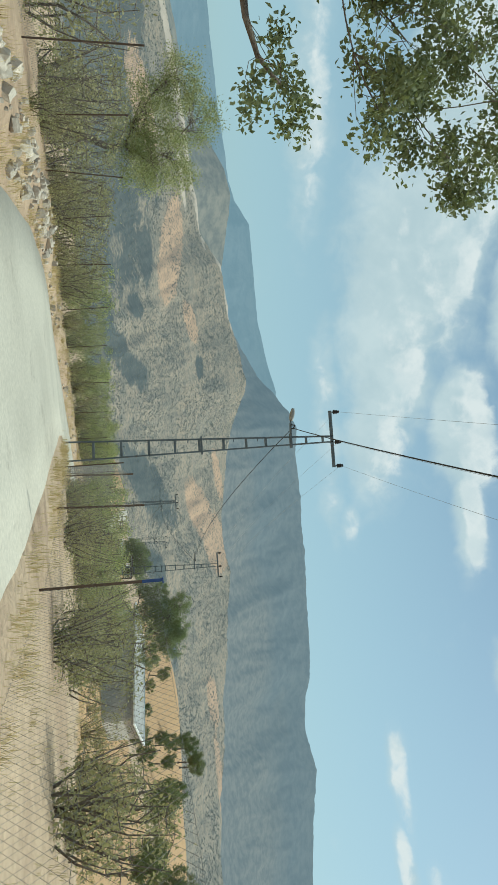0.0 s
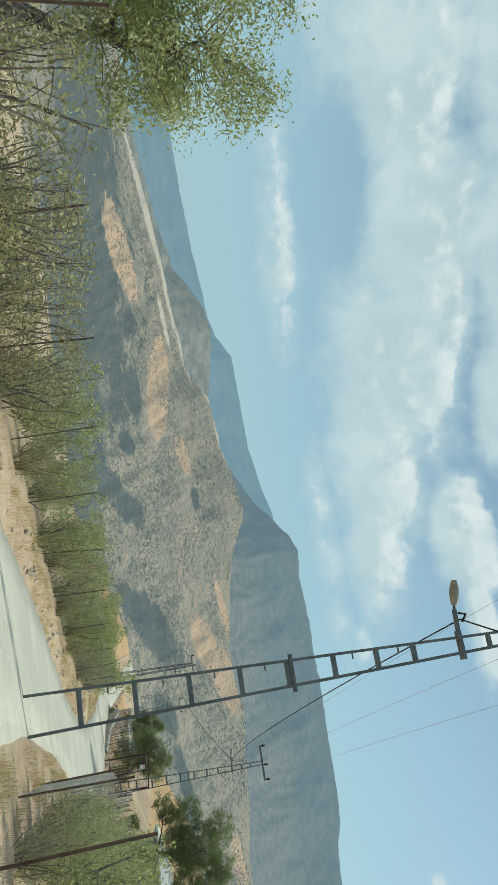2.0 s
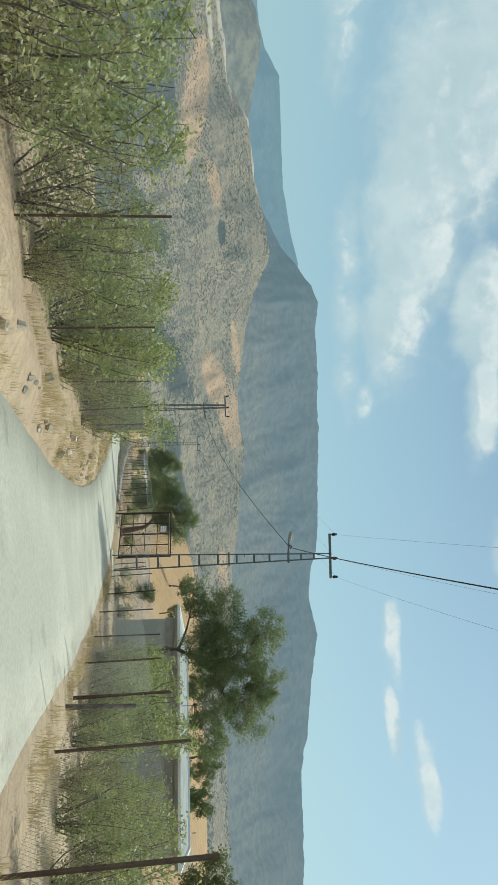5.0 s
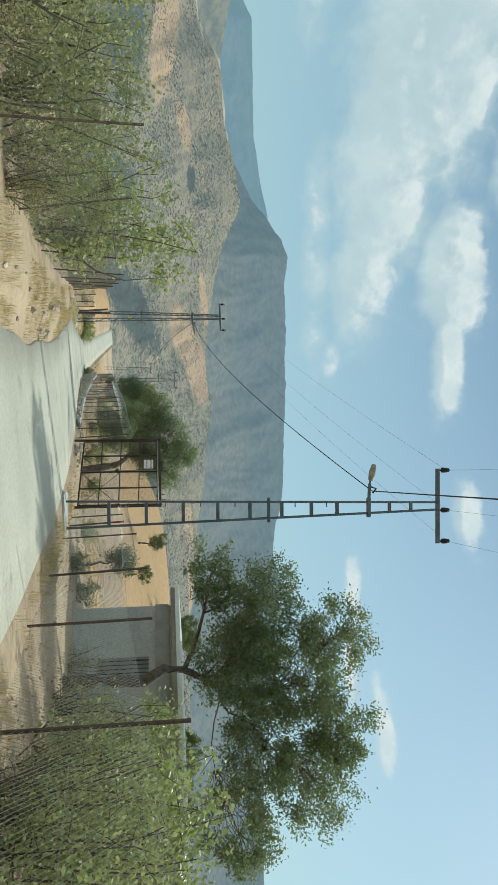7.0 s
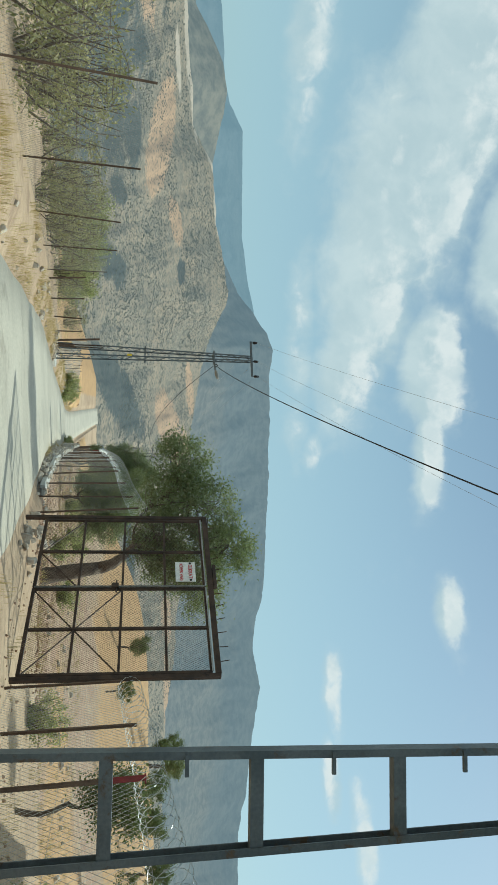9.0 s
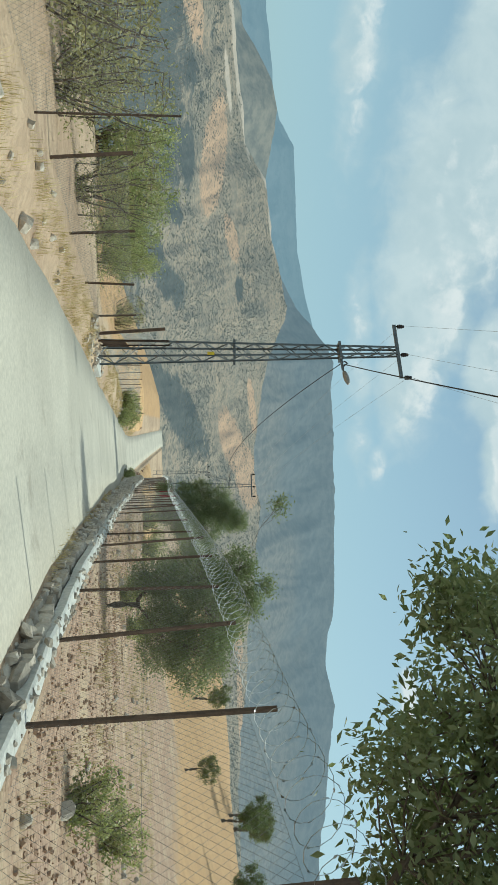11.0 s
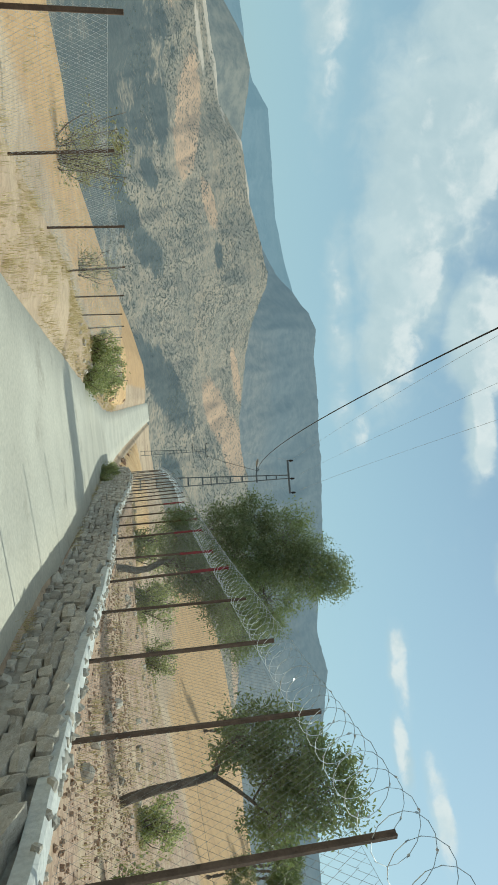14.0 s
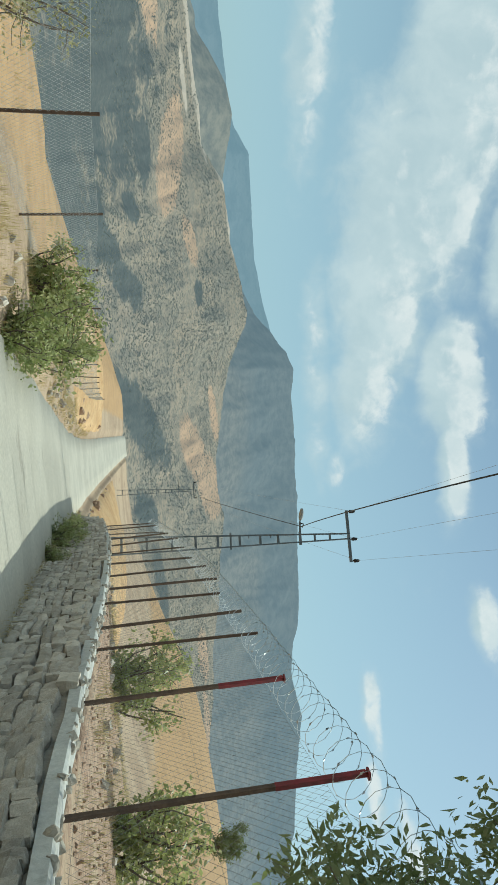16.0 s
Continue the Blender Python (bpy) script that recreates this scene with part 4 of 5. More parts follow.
    # the reflected light on the middle stile, built as a pale strip
    part("glint_strip", Geo().beam((0, -0.035, rows[0]), (0, -0.035, rows[-1]), 0.03, 0.008, (1, 0, 0)), GALV, p, "pale strip imitating light reflected on the gate's edge")
    part("bolt", Geo().tube([(-0.12, -0.05, 1.3), (0.14, -0.05, 1.3)], 0.014, 6).box((0, -0.05, 1.28), (0.09, 0.05, 0.11)), DARK_IRON, p, "bolt with padlock")
    sx, sz = -lw * 0.24 + 0.08, 2.38
    sign = part("sign", Geo().box((sx, -0.045, sz), (0.44, 0.008, 0.32)), SIGN_WHITE, p, "white warning sign with red lettering")
    for text, size, z in (("DİKKAT!", 0.085, sz + 0.05), ("KÖPEK VAR!", 0.07, sz - 0.09)):
        cu = bpy.data.curves.new("lettering", "FONT")
        cu.body, cu.size, cu.align_x, cu.extrude = text, size, "CENTER", 0.001
        cu.offset = 0.0012
        tmp = bpy.data.objects.new("lettering", cu)
        me = bpy.data.meshes.new_from_object(tmp)
        bpy.data.objects.remove(tmp)
        me.materials.clear()
        part("lettering", me, SIGN_RED, sign, "red capital letters", at=Matrix.Translation((sx + 0.01, -0.053, z)) @ pose(0, 0, 0, 90))
    for k in (-1, 1):
        part("emblem", Geo().tube([(sx + k * 0.192, -0.0495, sz + 0.08), (sx + k * 0.192, -0.0535, sz + 0.08)], 0.022, 7), BLACK, sign, "small dark emblem")
    return p


iron_gate()

# ---------------------------------------------------------------- the house
def house():
    """A low flat-roofed house whose plan is a little out of square."""
    L, R, B, C = Vector((10.1, 19.6, 0)), Vector((16.1, 10.8, 0)), Vector((20.0, 16.6, 0)), Vector((14.6, 24.6, 0))
    p = thing("house", pose(L.x, L.y, -1.15), "low grey plastered house with a flat white-edged roof", "house")
    top = 2.82
    corners = [c - L for c in (L, R, B, C)]
    for i in range(4):
        a, b = corners[i], corners[(i + 1) % 4]
        d = (b - a).normalized()
        inn = Vector((-d.y, d.x, 0)) * 0.12
        rise = (0.0, 0.12, 0.3, 0.12)[i]
        high, far = top + rise, (b - a).length - 0.18
        # the front wall leaves an opening for its window
        spans = [(0.06, 1.65, -0.6, high), (1.65, 2.45, -0.6, 0.75), (1.65, 2.45, 2.17, high), (2.45, far, -0.6, high)] if i == 0 else [(0.06, far, -0.6, high)]
        g = Geo()
        for u0, u1, z0, z1 in spans:
            z = Vector((0, 0, (z0 + z1) / 2))
            g.beam(a + d * u0 + inn + z, a + d * u1 + inn + z, 0.22, z1 - z0)
        part("wall", g, PLASTER, p)
    g = Geo()
    out = []
    mid = sum(corners, Vector()) / 4
    for c in corners:
        out.append(c + (c - mid).normalized() * 0.45)
    pitch = (0.0, 0.0, 0.3, 0.3)
    for z in (top, top + 0.16):
        g.v += [(c.x, c.y, z + pitch[n]) for n, c in enumerate(out)]
    g.f = [(3, 2, 1, 0), (4, 5, 6, 7)] + [(i, (i + 1) % 4, 4 + (i + 1) % 4, 4 + i) for i in range(4)]
    roof = part("roof", g, ROOF_GREY, p, "flat grey concrete roof slab")
    for i in range(4):
        a, b = out[i], out[(i + 1) % 4]
        d = (b - a).normalized()
        o = Vector((d.y, -d.x, 0)) * 0.05
        part("fascia", Geo().beam(a - d * 0.05 + o + Vector((0, 0, top + 0.19 + pitch[i])), b + d * 0.05 + o + Vector((0, 0, top + 0.19 + pitch[(i + 1) % 4])), 0.10, 0.12), WHITE_PAINT, roof, "white painted roof edge")
    d = (corners[1] - corners[0]).normalized()
    o = Vector((d.y, -d.x, 0))
    z = Vector((0, 0, 2.56))
    part("ring_beam", Geo().beam(corners[0] + d * 0.04 + o * 0.01 + z, corners[1] - d * 0.2 + o * 0.01 + z, 0.06, 0.4), ROOF_GREY, p, "grey concrete beam under the roof")
    at = corners[0] + d * 2.05
    turn = math.degrees(math.atan2(d.y, d.x))
    w = part("window", Geo().box((0, 0.10, 1.46), (0.79, 0.02, 1.41)), ROOF_GREY, p, "grey shuttered window behind a metal grille", at=pose(at.x, at.y, 0, 0, 0, turn))
    g = Geo()
    for x in (-0.37, 0.37):
        g.box((x, 0.06, 1.46), (0.05, 0.06, 1.41))
    for z in (0.78, 1.46, 2.14):
        g.box((0, 0.06, z), (0.69, 0.06, 0.05))
    part("window_frame", g, ROOF_GREY, w)
    for k in range(6):
        x = -0.3 + 0.12 * k
        part("bar", Geo().tube([(x, 0.0, 0.75), (x, 0.0, 2.17)], 0.012, 6), DARK_IRON, w)
    c = corners[0] + d * 1.2 - o * 1.5
    g = Geo().tube([(c.x, c.y, top + 0.16), (c.x + 0.05, c.y, top + 2.3)], 0.02, 6)
    part("mast", g, GALV, p, "thin metal aerial mast")
    c = corners[0] + d * 3.6 - o * 2.0
    part("mast", Geo().tube([(c.x, c.y, top + 0.16), (c.x, c.y, top + 1.7)], 0.02, 6), GALV, p, "thin metal aerial mast")
    return p


house()


# ---------------------------------------------------------------- trees and shrubs
def leaf_mesh(name, centres, size, aspect, rng, droop=0.3):
    """Small folded leaves, one at each of the centres."""
    c = np.asarray(centres)
    n = len(c)
    d = rng.normal(size=(n, 3))
    d[:, 2] -= droop
    d /= np.linalg.norm(d, axis=1)[:, None]
    s = np.cross(d, rng.normal(size=(n, 3)))
    s /= np.linalg.norm(s, axis=1)[:, None]
    u = np.cross(d, s)
    ln = (size * rng.uniform(0.55, 1.3, n))[:, None]
    wd = ln * aspect * 0.5
    up = u * wd * 0.35
    if size < 0.095:
        rim = [c, c + d * ln * 0.45 + s * wd + up, c + d * ln, c + d * ln * 0.45 - s * wd + up]
        order = [0, 1, 2, 0, 2, 3]
    else:
        rim = [c, c + d * ln * 0.3 + s * wd * 0.85 + up, c + d * ln * 0.68 + s * wd * 0.8 + up, c + d * ln, c + d * ln * 0.68 - s * wd * 0.8 + up, c + d * ln * 0.3 - s * wd * 0.85 + up]
        order = [0, 1, 2, 3, 0, 3, 4, 5]
    v = np.stack(rim, 1).reshape(-1, 3)
    me = bpy.data.meshes.new(name)
    me.vertices.add(len(v))
    me.vertices.foreach_set("co", v.ravel())
    me.loops.add(len(order) * n)
    me.polygons.add(2 * n)
    k = np.arange(n)[:, None] * len(rim)
    me.loops.foreach_set("vertex_index", (k + np.array([order])).ravel())
    me.polygons.foreach_set("loop_start", np.arange(2 * n) * (len(order) // 2))
    me.polygons.foreach_set("loop_total", np.full(2 * n, len(order) // 2))
    me.validate()
    me.update()
    return me


def bent(a, b, rng, wob, n=5):
    """Points along a gentle double bend from a to b."""
    a, b = np.array(a, float), np.array(b, float)
    L = np.linalg.norm(b - a)
    one, two = rng.normal(size=3) * wob * L * 1.3, rng.normal(size=3) * wob * L * 0.7
    return [a + (b - a) * i / (n - 1) + one * math.sin(math.pi * i / (n - 1)) + two * math.sin(2 * math.pi * i / (n - 1)) for i in range(n)]


def tree(name, m, fork, crowns, trunk_r, leaves, size, aspect, leaf_mat, label, category="tree", seed=1, clump=0.33, lean=(0, 0), droop=0.3, group=""):
    """A trunk to the fork's height, limbs to each of the crown's lobes (x, y, z, radius), twigs, and clumps of leaves at the twigs."""
    rng = np.random.default_rng(seed)
    root = thing(name, m, label, category, group)
    g = Geo()
    top = np.array([lean[0], lean[1], fork])
    base = bent((0, 0, -0.25), top, rng, 0.03, 6)
    g.tube(base, list(np.linspace(trunk_r * 1.35, trunk_r * 0.9, 6)), 8)
    part("trunk", g, BARK, root, smooth=True)
    centres = []
    total = sum(r ** 2 for *_, r in crowns)
    nodes = [[top * 0.97, trunk_r * 0.98]]
    for x, y, z, r in sorted(crowns, key=lambda c: math.dist(c[:3], top)):
        branches = Geo()
        end = np.array([x, y, z])
        # each limb leaves the nearest bough that lies below it
        bough = min(nodes, key=lambda q: np.linalg.norm(end - q[0]) + 2.0 * max(0.0, q[0][2] - z + 0.4))
        start, thick = bough
        bough[1] *= 0.62
        limb = bent(start, end, rng, 0.07, 6)
        sizes = list(np.linspace(thick * 0.92, max(thick * 0.25, trunk_r * 0.1), 6))
        branches.tube(limb, sizes, 6)
        nodes += [[np.array(limb[k]), sizes[k] * 0.75] for k in (1, 2, 3)]
        want = int(leaves * r ** 2 / total)
        tips = max(7, int(want / 110))
        for _ in range(tips):
            q = rng.normal(size=3)
            q /= np.linalg.norm(q)
            q[2] *= 0.85
            tip = end + q * r * rng.uniform(0.35, 1.0) ** 0.6
            start = limb[rng.integers(3, 6)]
            tw = bent(start, tip, rng, 0.08, 4)
            branches.tube(tw, list(np.linspace(trunk_r * 0.055, 0.003, 4)), 4, False)
            k = int(want / tips)
            along_twig = rng.uniform(0.72, 1.04, k)[:, None]
            p0, p1 = np.array(tw[1]), np.array(tip)
            centres.append(p0 + (p1 - p0) * along_twig + rng.normal(size=(k, 3)) * clump * (0.24 + 0.14 * r))
        part("limb", branches, BARK, root, smooth=True)
    part("crown", leaf_mesh("crown", np.concatenate(centres), size, aspect, rng, droop), leaf_mat, root, "crown of small leaves")
    return root


def shrub(name, m, height, spread, leaves, size, aspect, leaf_mat, label, seed=1, group="", stems=9):
    """Many stems from the ground, with leaves along their upper parts."""
    rng = np.random.default_rng(seed)
    root = thing(name, m, label, "shrub", group)
    centres = []
    for i in range(stems):
        g = Geo()
        a = rng.uniform(0, 2 * math.pi)
        d = spread * math.sqrt(rng.uniform(0.02, 1))
        tip = np.array([math.cos(a) * d, math.sin(a) * d, height * rng.uniform(0.6, 1.0)])
        foot = np.array([math.cos(a) * d * 0.3, math.sin(a) * d * 0.3, -0.15])
        st = bent(foot, tip, rng, 0.06, 5)
        g.tube(st, list(np.linspace(0.028, 0.006, 5)), 5, False)
        for _ in range(5):
            u = rng.uniform(0.1, 1.0)
            p = foot + (tip - foot) * u
            q = p + rng.normal(size=3) * np.array([0.33, 0.33, 0.22]) * spread
            q[2] = max(q[2], 0.12)
            g.tube(bent(p, q, rng, 0.05, 3), [0.009, 0.006, 0.004], 4, False)
            k = max(4, leaves // (stems * 5))
            w = rng.uniform(0.1, 1.1, k)[:, None]
            c = p + (q - p) * w + rng.normal(size=(k, 3)) * 0.11 * spread
            c[:, 2] = np.maximum(c[:, 2], 0.05)
            centres.append(c)
        part("stem", g, BARK, root, smooth=True)
    part("leaves", leaf_mesh("leaves", np.concatenate(centres), size, aspect, rng), leaf_mat, root)
    return root


def stand(s, y, dz=0.0):
    return road_x(y) + s, y, ground_z(s, y) + dz


# the tall tree before the house
tree("tree", pose(9.6, 14.8, ground_at(9.6, 14.8)), 1.9,
     [(-0.3, 0.3, 3.9, 1.3), (-1.5, 0.7, 4.7, 1.35), (0.2, 0.0, 5.6, 1.5), (-0.6, 0.5, 6.6, 1.1), (1.4, -0.8, 4.6, 1.4), (1.9, -1.4, 5.7, 1.3), (2.6, -2.0, 3.9, 1.1), (1.0, -0.9, 6.5, 1.0), (-2.2, 1.1, 3.5, 0.9), (0.4, 1.2, 4.6, 1.2)],
     0.15, 70000, 0.085, 0.45, LEAF_OLIVE, "tall spreading grey-green tree in front of the low house", seed=11, clump=0.26)
# the tree behind the gate
tree("tree", pose(8.95, 29.55, ground_at(8.95, 29.55)), 1.35,
     [(-0.9, 0.3, 2.6, 0.9), (-2.0, 0.7, 3.0, 0.95), (-2.7, 0.8, 3.2, 0.8), (-1.5, 0.4, 3.8, 0.9), (-0.8, 0.0, 4.3, 0.8), (0.0, -0.2, 3.6, 0.9), (-0.2, 0.5, 2.9, 0.8)],
     0.16, 36000, 0.08, 0.42, LEAF_OLIVE, "leaning green tree with a forked dark trunk behind the gate", seed=12, lean=(-0.25, 0.05))
tree("tree", pose(10.3, 23.3, ground_at(10.3, 23.3)), 0.75, [(0, 0, 1.25, 0.42), (0.2, 0.1, 1.6, 0.4), (-0.25, 0, 1.5, 0.38)], 0.04, 5000, 0.06, 0.5, LEAF_DARK, "small round dark green tree on the dry slope", seed=13)
# trees behind the wire fence on the stone wall
tree("tree", pose(11.4, 61.0, ground_at(11.4, 61.0)), 1.0,
     [(0.3, 0.9, 1.5, 0.7), (-0.3, 1.7, 1.5, 0.8), (0.7, 1.2, 2.2, 0.9), (1.2, 0.5, 2.6, 0.8), (0.1, 2.4, 1.3, 0.7), (-0.3, 2.2, 2.6, 0.75), (-0.4, 2.8, 3.4, 0.7), (0.3, 2.6, 4.2, 1.1), (0.9, 2.2, 4.7, 1.0), (1.5, 1.8, 3.6, 1.1), (0.6, 2.4, 3.0, 1.1), (1.2, 2.0, 5.3, 0.7), (2.2, 1.5, 2.9, 0.9)],
     0.075, 90000, 0.07, 0.4, LEAF_OLIVE, "bushy green olive tree with a leaning trunk behind the wire fence", seed=14, lean=(0.1, 0.9))
tree("tree", pose(13.4, 55.6, ground_at(13.4, 55.6)), 1.5, [(-0.7, 0.5, 2.0, 0.7), (-0.5, 0.4, 2.8, 0.75), (0.1, 0.1, 3.3, 0.7), (0.4, 0, 2.5, 0.7)], 0.07, 16000, 0.085, 0.38, LEAF_OLIVE, "olive tree with a leaning trunk on the dry terrace", seed=15, lean=(-0.3, 0.2))
tree("tree", pose(9.5, 41.0, ground_at(9.5, 41.0)), 0.7,
     [(0.0, 0.2, 1.5, 0.75), (-0.5, 0.4, 1.1, 0.7), (0.6, -0.3, 1.2, 0.8), (-0.4, 0.5, 2.2, 0.7), (0.3, -0.2, 2.3, 0.8), (-0.6, 0.7, 2.9, 0.5), (0.2, 0.3, 3.0, 0.5), (0.9, -0.6, 2.0, 0.8), (-1.9, 1.1, 3.9, 0.2), (-0.2, 0.4, 3.5, 0.22)],
     0.06, 44000, 0.07, 0.4, LEAF_OLIVE, "olive tree with thin upright branches close behind the fence", seed=16)
# trees over the road's left side at the start
tree("tree", pose(-10.2, -33.5, ground_at(-10.2, -33.5)), 2.3,
     [(1.4, 0.6, 3.1, 0.7), (1.9, 0.2, 4.2, 0.9), (2.3, 0.6, 5.2, 0.9), (1.0, 0.3, 4.6, 1.0), (0.6, 1.0, 5.8, 1.0), (1.8, 1.0, 6.4, 0.9), (-0.4, 0.2, 4.3, 1.1), (2.6, -0.4, 6.0, 0.7)],
     0.09, 11500, 0.088, 0.6, LEAF_DARK, "roadside tree with open twiggy branches against the sky", seed=17, clump=0.3)
tree("tree", pose(-12.4, -22.6, ground_at(-12.4, -22.6)), 1.2,
     [(0.3, 0.2, 2.2, 1.0), (0.5, 0.2, 3.2, 0.95), (-0.7, 0.1, 2.6, 1.1), (-0.3, -0.4, 3.8, 0.9), (0.7, -0.2, 2.7, 0.8), (-1.4, -0.3, 3.5, 0.9)],
     0.11, 30000, 0.06, 0.4, LEAF_FIG, "round light green tree inside the roadside fence", seed=18)

# round trees on the slope behind the house, seen over its roof
round_tree = tree("tree", pose(24.0, 27.0, ground_at(24.0, 27.0)), 0.9, [(0, 0, 1.7, 0.9), (0.6, 0.2, 2.2, 0.8), (-0.6, -0.1, 2.2, 0.8), (0, 0.3, 2.8, 0.7)], 0.1, 5200, 0.094, 0.7, LEAF_DARK, "round dark green orchard tree on the dry slope", seed=19, group="orchard trees on the slope")
for x, y, k in ((29, 34, 1.1), (36, 40, 1.3), (31, 19, 1.2), (42, 52, 1.2), (27, 12, 1.3), (38, 26, 1.4), (48, 40, 1.3), (22, 2, 1.2), (33, 6, 1.5), (44, 64, 1.2), (26, 40, 0.8), (35, 62, 0.9), (55, 30, 1.5), (30, -6, 1.4), (21, -10, 1.3), (40, -2, 1.5), (50, 84, 1.4), (40, 86, 1.0), (49, 118, 1.6), (41, 66, 1.3), (66, 118, 1.9), (28.8, 22.5, 1.75), (71, 122, 1.9), (46, 60, 1.4), (75, 128, 2.0), (60, 108, 1.7)):
    copy_thing(round_tree, pose(x, y, ground_at(x, y), 0, 0, 67 * x) @ Matrix.Scale(k, 4))
rng = np.random.default_rng(5)

# shrubs: the first of each kind, and where the rest stand
FIG = shrub("shrub", pose(*stand(-4.2, 14.3)), 3.0, 1.25, 3900, 0.092, 0.7, LEAF_FIG, "tall broad-leaved green fig shrub behind the fence", 31, "fig shrubs by the road", 12)
for s, y, k in ((-5.8, 11, 0.70), (-4.9, 7.4, 0.68), (-5.2, 3.2, 0.85), (-4.3, -0.8, 0.70), (-5.4, -4.8, 0.70), (-4.6, -8.3, 0.62), (-6.6, -10.5, 0.66), (-6.2, 0.8, 0.78),  (4.6, 4.2, 0.94), (5.2, -2.5, 0.64), (4.4, -6.2, 0.52), (5.5, -10.5, 0.60), (4.2, 8.8, 0.75), (6, 1.2, 0.60), (4.8, -21, 0.53), (-5.6, -13.4, 0.75), (3.9, -20.5, 0.62), (4.8, -18, 0.66), (3.8, -15.5, 0.55), (5.8, -13, 0.70), (4.3, -11, 0.52), (4.2, 6.5, 0.78), (5, 9.9, 0.75), (6.4, 11.6, 0.81), (5.6, 7.2, 0.88), (7, 3.8, 0.70), (6.8, -8, 0.34), (7.4, -18.5, 0.37),
                (-4.5, 12.2, 0.62), (-4.6, 9.4, 0.66), (-4.8, 5.2, 0.70), (-4.7, 1.2, 0.70), (-4.6, -2.8, 0.62), (-4.9, -6.4, 0.62), (-4.8, -10.2, 0.58), (-5, -12, 0.62), (-6.4, 5.6, 0.90), (-6.8, -2.6, 0.78), (-6.6, -7.2, 0.72), (3.3, -12.6, 0.44), (3.2, -10, 0.41), (3.4, -7.6, 0.38), (3.5, -4.8, 0.39), (3.4, -17.4, 0.44), (3.3, -19.4, 0.42), (3.6, -22.6, 0.48), (4.6, -8.6, 0.56), (5.4, -5.6, 0.64), (4.8, -14.4, 0.66), (6.4, -15.6, 0.42), (4.4, -0.4, 0.45), (3.9, 2, 0.38), (3.2, -1.6, 0.43), (3.3, 0.6, 0.41), (3.5, 3.2, 0.55), (3.4, 5.4, 0.62)):
    copy_thing(FIG, pose(*stand(s, y), 0, 0, 83 * y) @ Matrix.Scale(k, 4))
SCRUB = shrub("shrub", pose(*stand(-4.6, -16.0)), 1.7, 0.95, 2000, 0.08, 0.45, LEAF_DRY, "dusty grey-green scrub growing along the fence", 32, "scrub along the fences", 13)
for s, y, k in ((-5.6, -19.0, 1.1), (-4.4, -21.5, 0.9), (-6.2, -24.5, 1.15), (-4.8, -27.5, 1.0), (-5.6, -30.0, 1.2), (-5.0, -18.0, 1.0), (-5.2, -20.2, 1.0), (-5.0, -23.2, 1.0), (-5.6, -26.0, 1.1), (-6.8, -17.0, 1.2), (-7.0, -21.0, 1.25), (-5.6, -14.6, 1.0), (-4.5, -4.4, 0.75), (-4.4, 3.4, 0.7), (-4.4, 6.6, 0.7), (-4.3, -7.6, 0.7), (-4.4, 10.6, 0.65), (-4.6, 18.2, 0.8), (-5.8, 20.5, 0.9), (-4.6, 24.0, 0.85), (-6.4, 27.5, 1.0), (-5.0, 31.0, 0.85), (-6.8, 34.5, 0.9), (-4.8, 37.0, 0.8), (-7.6, 23.0, 1.0), (-8.4, 30.0, 1.0), (-7.4, 40.0, 1.0), (-3.9, 28.5, 0.6), (-4.4, 21.0, 0.9), (-5.0, 26.0, 1.0), (-4.3, 33.2, 0.8), (-5.6, 36.0, 1.0), (-4.4, 40.2, 0.9), (-6.0, 39.0, 1.1), (-10, 26, 1.2), (-11, 36, 1.3), (-10.5, 19, 1.2), (-13, 30, 1.3), (-12.5, 43, 1.2), (-8.8, -13, 1.2), (-9.5, -6, 1.2), (-8.5, 2, 1.1), (-9.6, 9, 1.2), (-8.2, 15, 1.1),
                (4.4, -13.5, 0.9), (5.6, -17.0, 0.8), (4.2, -25.0, 0.8), (6.5, -24.0, 0.75), (5.0, -29.0, 0.9), (7.8, -14.0, 0.5), (8.5, -4.0, 0.42), (9.2, 3.0, 0.42), (5.2, 12.4, 0.8), (7.2, 9.5, 0.8), (6.2, 16.5, 0.55), (11.0, -12.0, 0.45), (13.0, -2.0, 0.4), (10.5, -20, 0.7), (14.0, -28.0, 0.9), (5.4, -33.0, 0.85), (7.2, -31.0, 0.75), (6.2, -28.0, 0.7), (8.6, -27.0, 0.75), (4.6, -30.6, 0.7), (10.2, -24.5, 0.7), (9.6, -32.5, 0.8), (12.4, -30.0, 0.9), (7.6, -22.0, 0.7), (12.0, -21.0, 0.8), (3.8, -27.0, 0.6), (4.0, -31.8, 0.6), (5.6, -36.2, 0.8), (7.8, -35.0, 0.9), (-6.4, 62.0, 0.9), (-7.8, 66.5, 0.9), (-5.4, 68.4, 0.7)):
    copy_thing(SCRUB, pose(*stand(s, y), 0, 0, 71 * y) @ Matrix.Scale(k, 4))
for n in range(26):
    y = -30 + 1.7 * n
    for s in (-3.75 - 0.5 * (n % 3), 3.2 + 0.4 * (n % 3)):
        if s < 0 or -24 < y < 8:
            copy_thing(SCRUB, pose(*stand(s, y + 0.6 * math.sin(7.3 * n)), 0, 0, 131 * n) @ Matrix.Scale(0.36 + 0.13 * ((n * 7) % 5) / 4, 4))
GREEN = shrub("shrub", pose(*stand(-2.35, 72.8)), 1.25, 0.8, 2900, 0.09, 0.6, LEAF_FIG, "bright green shrub at the road's edge", 33, "green shrubs", 12)
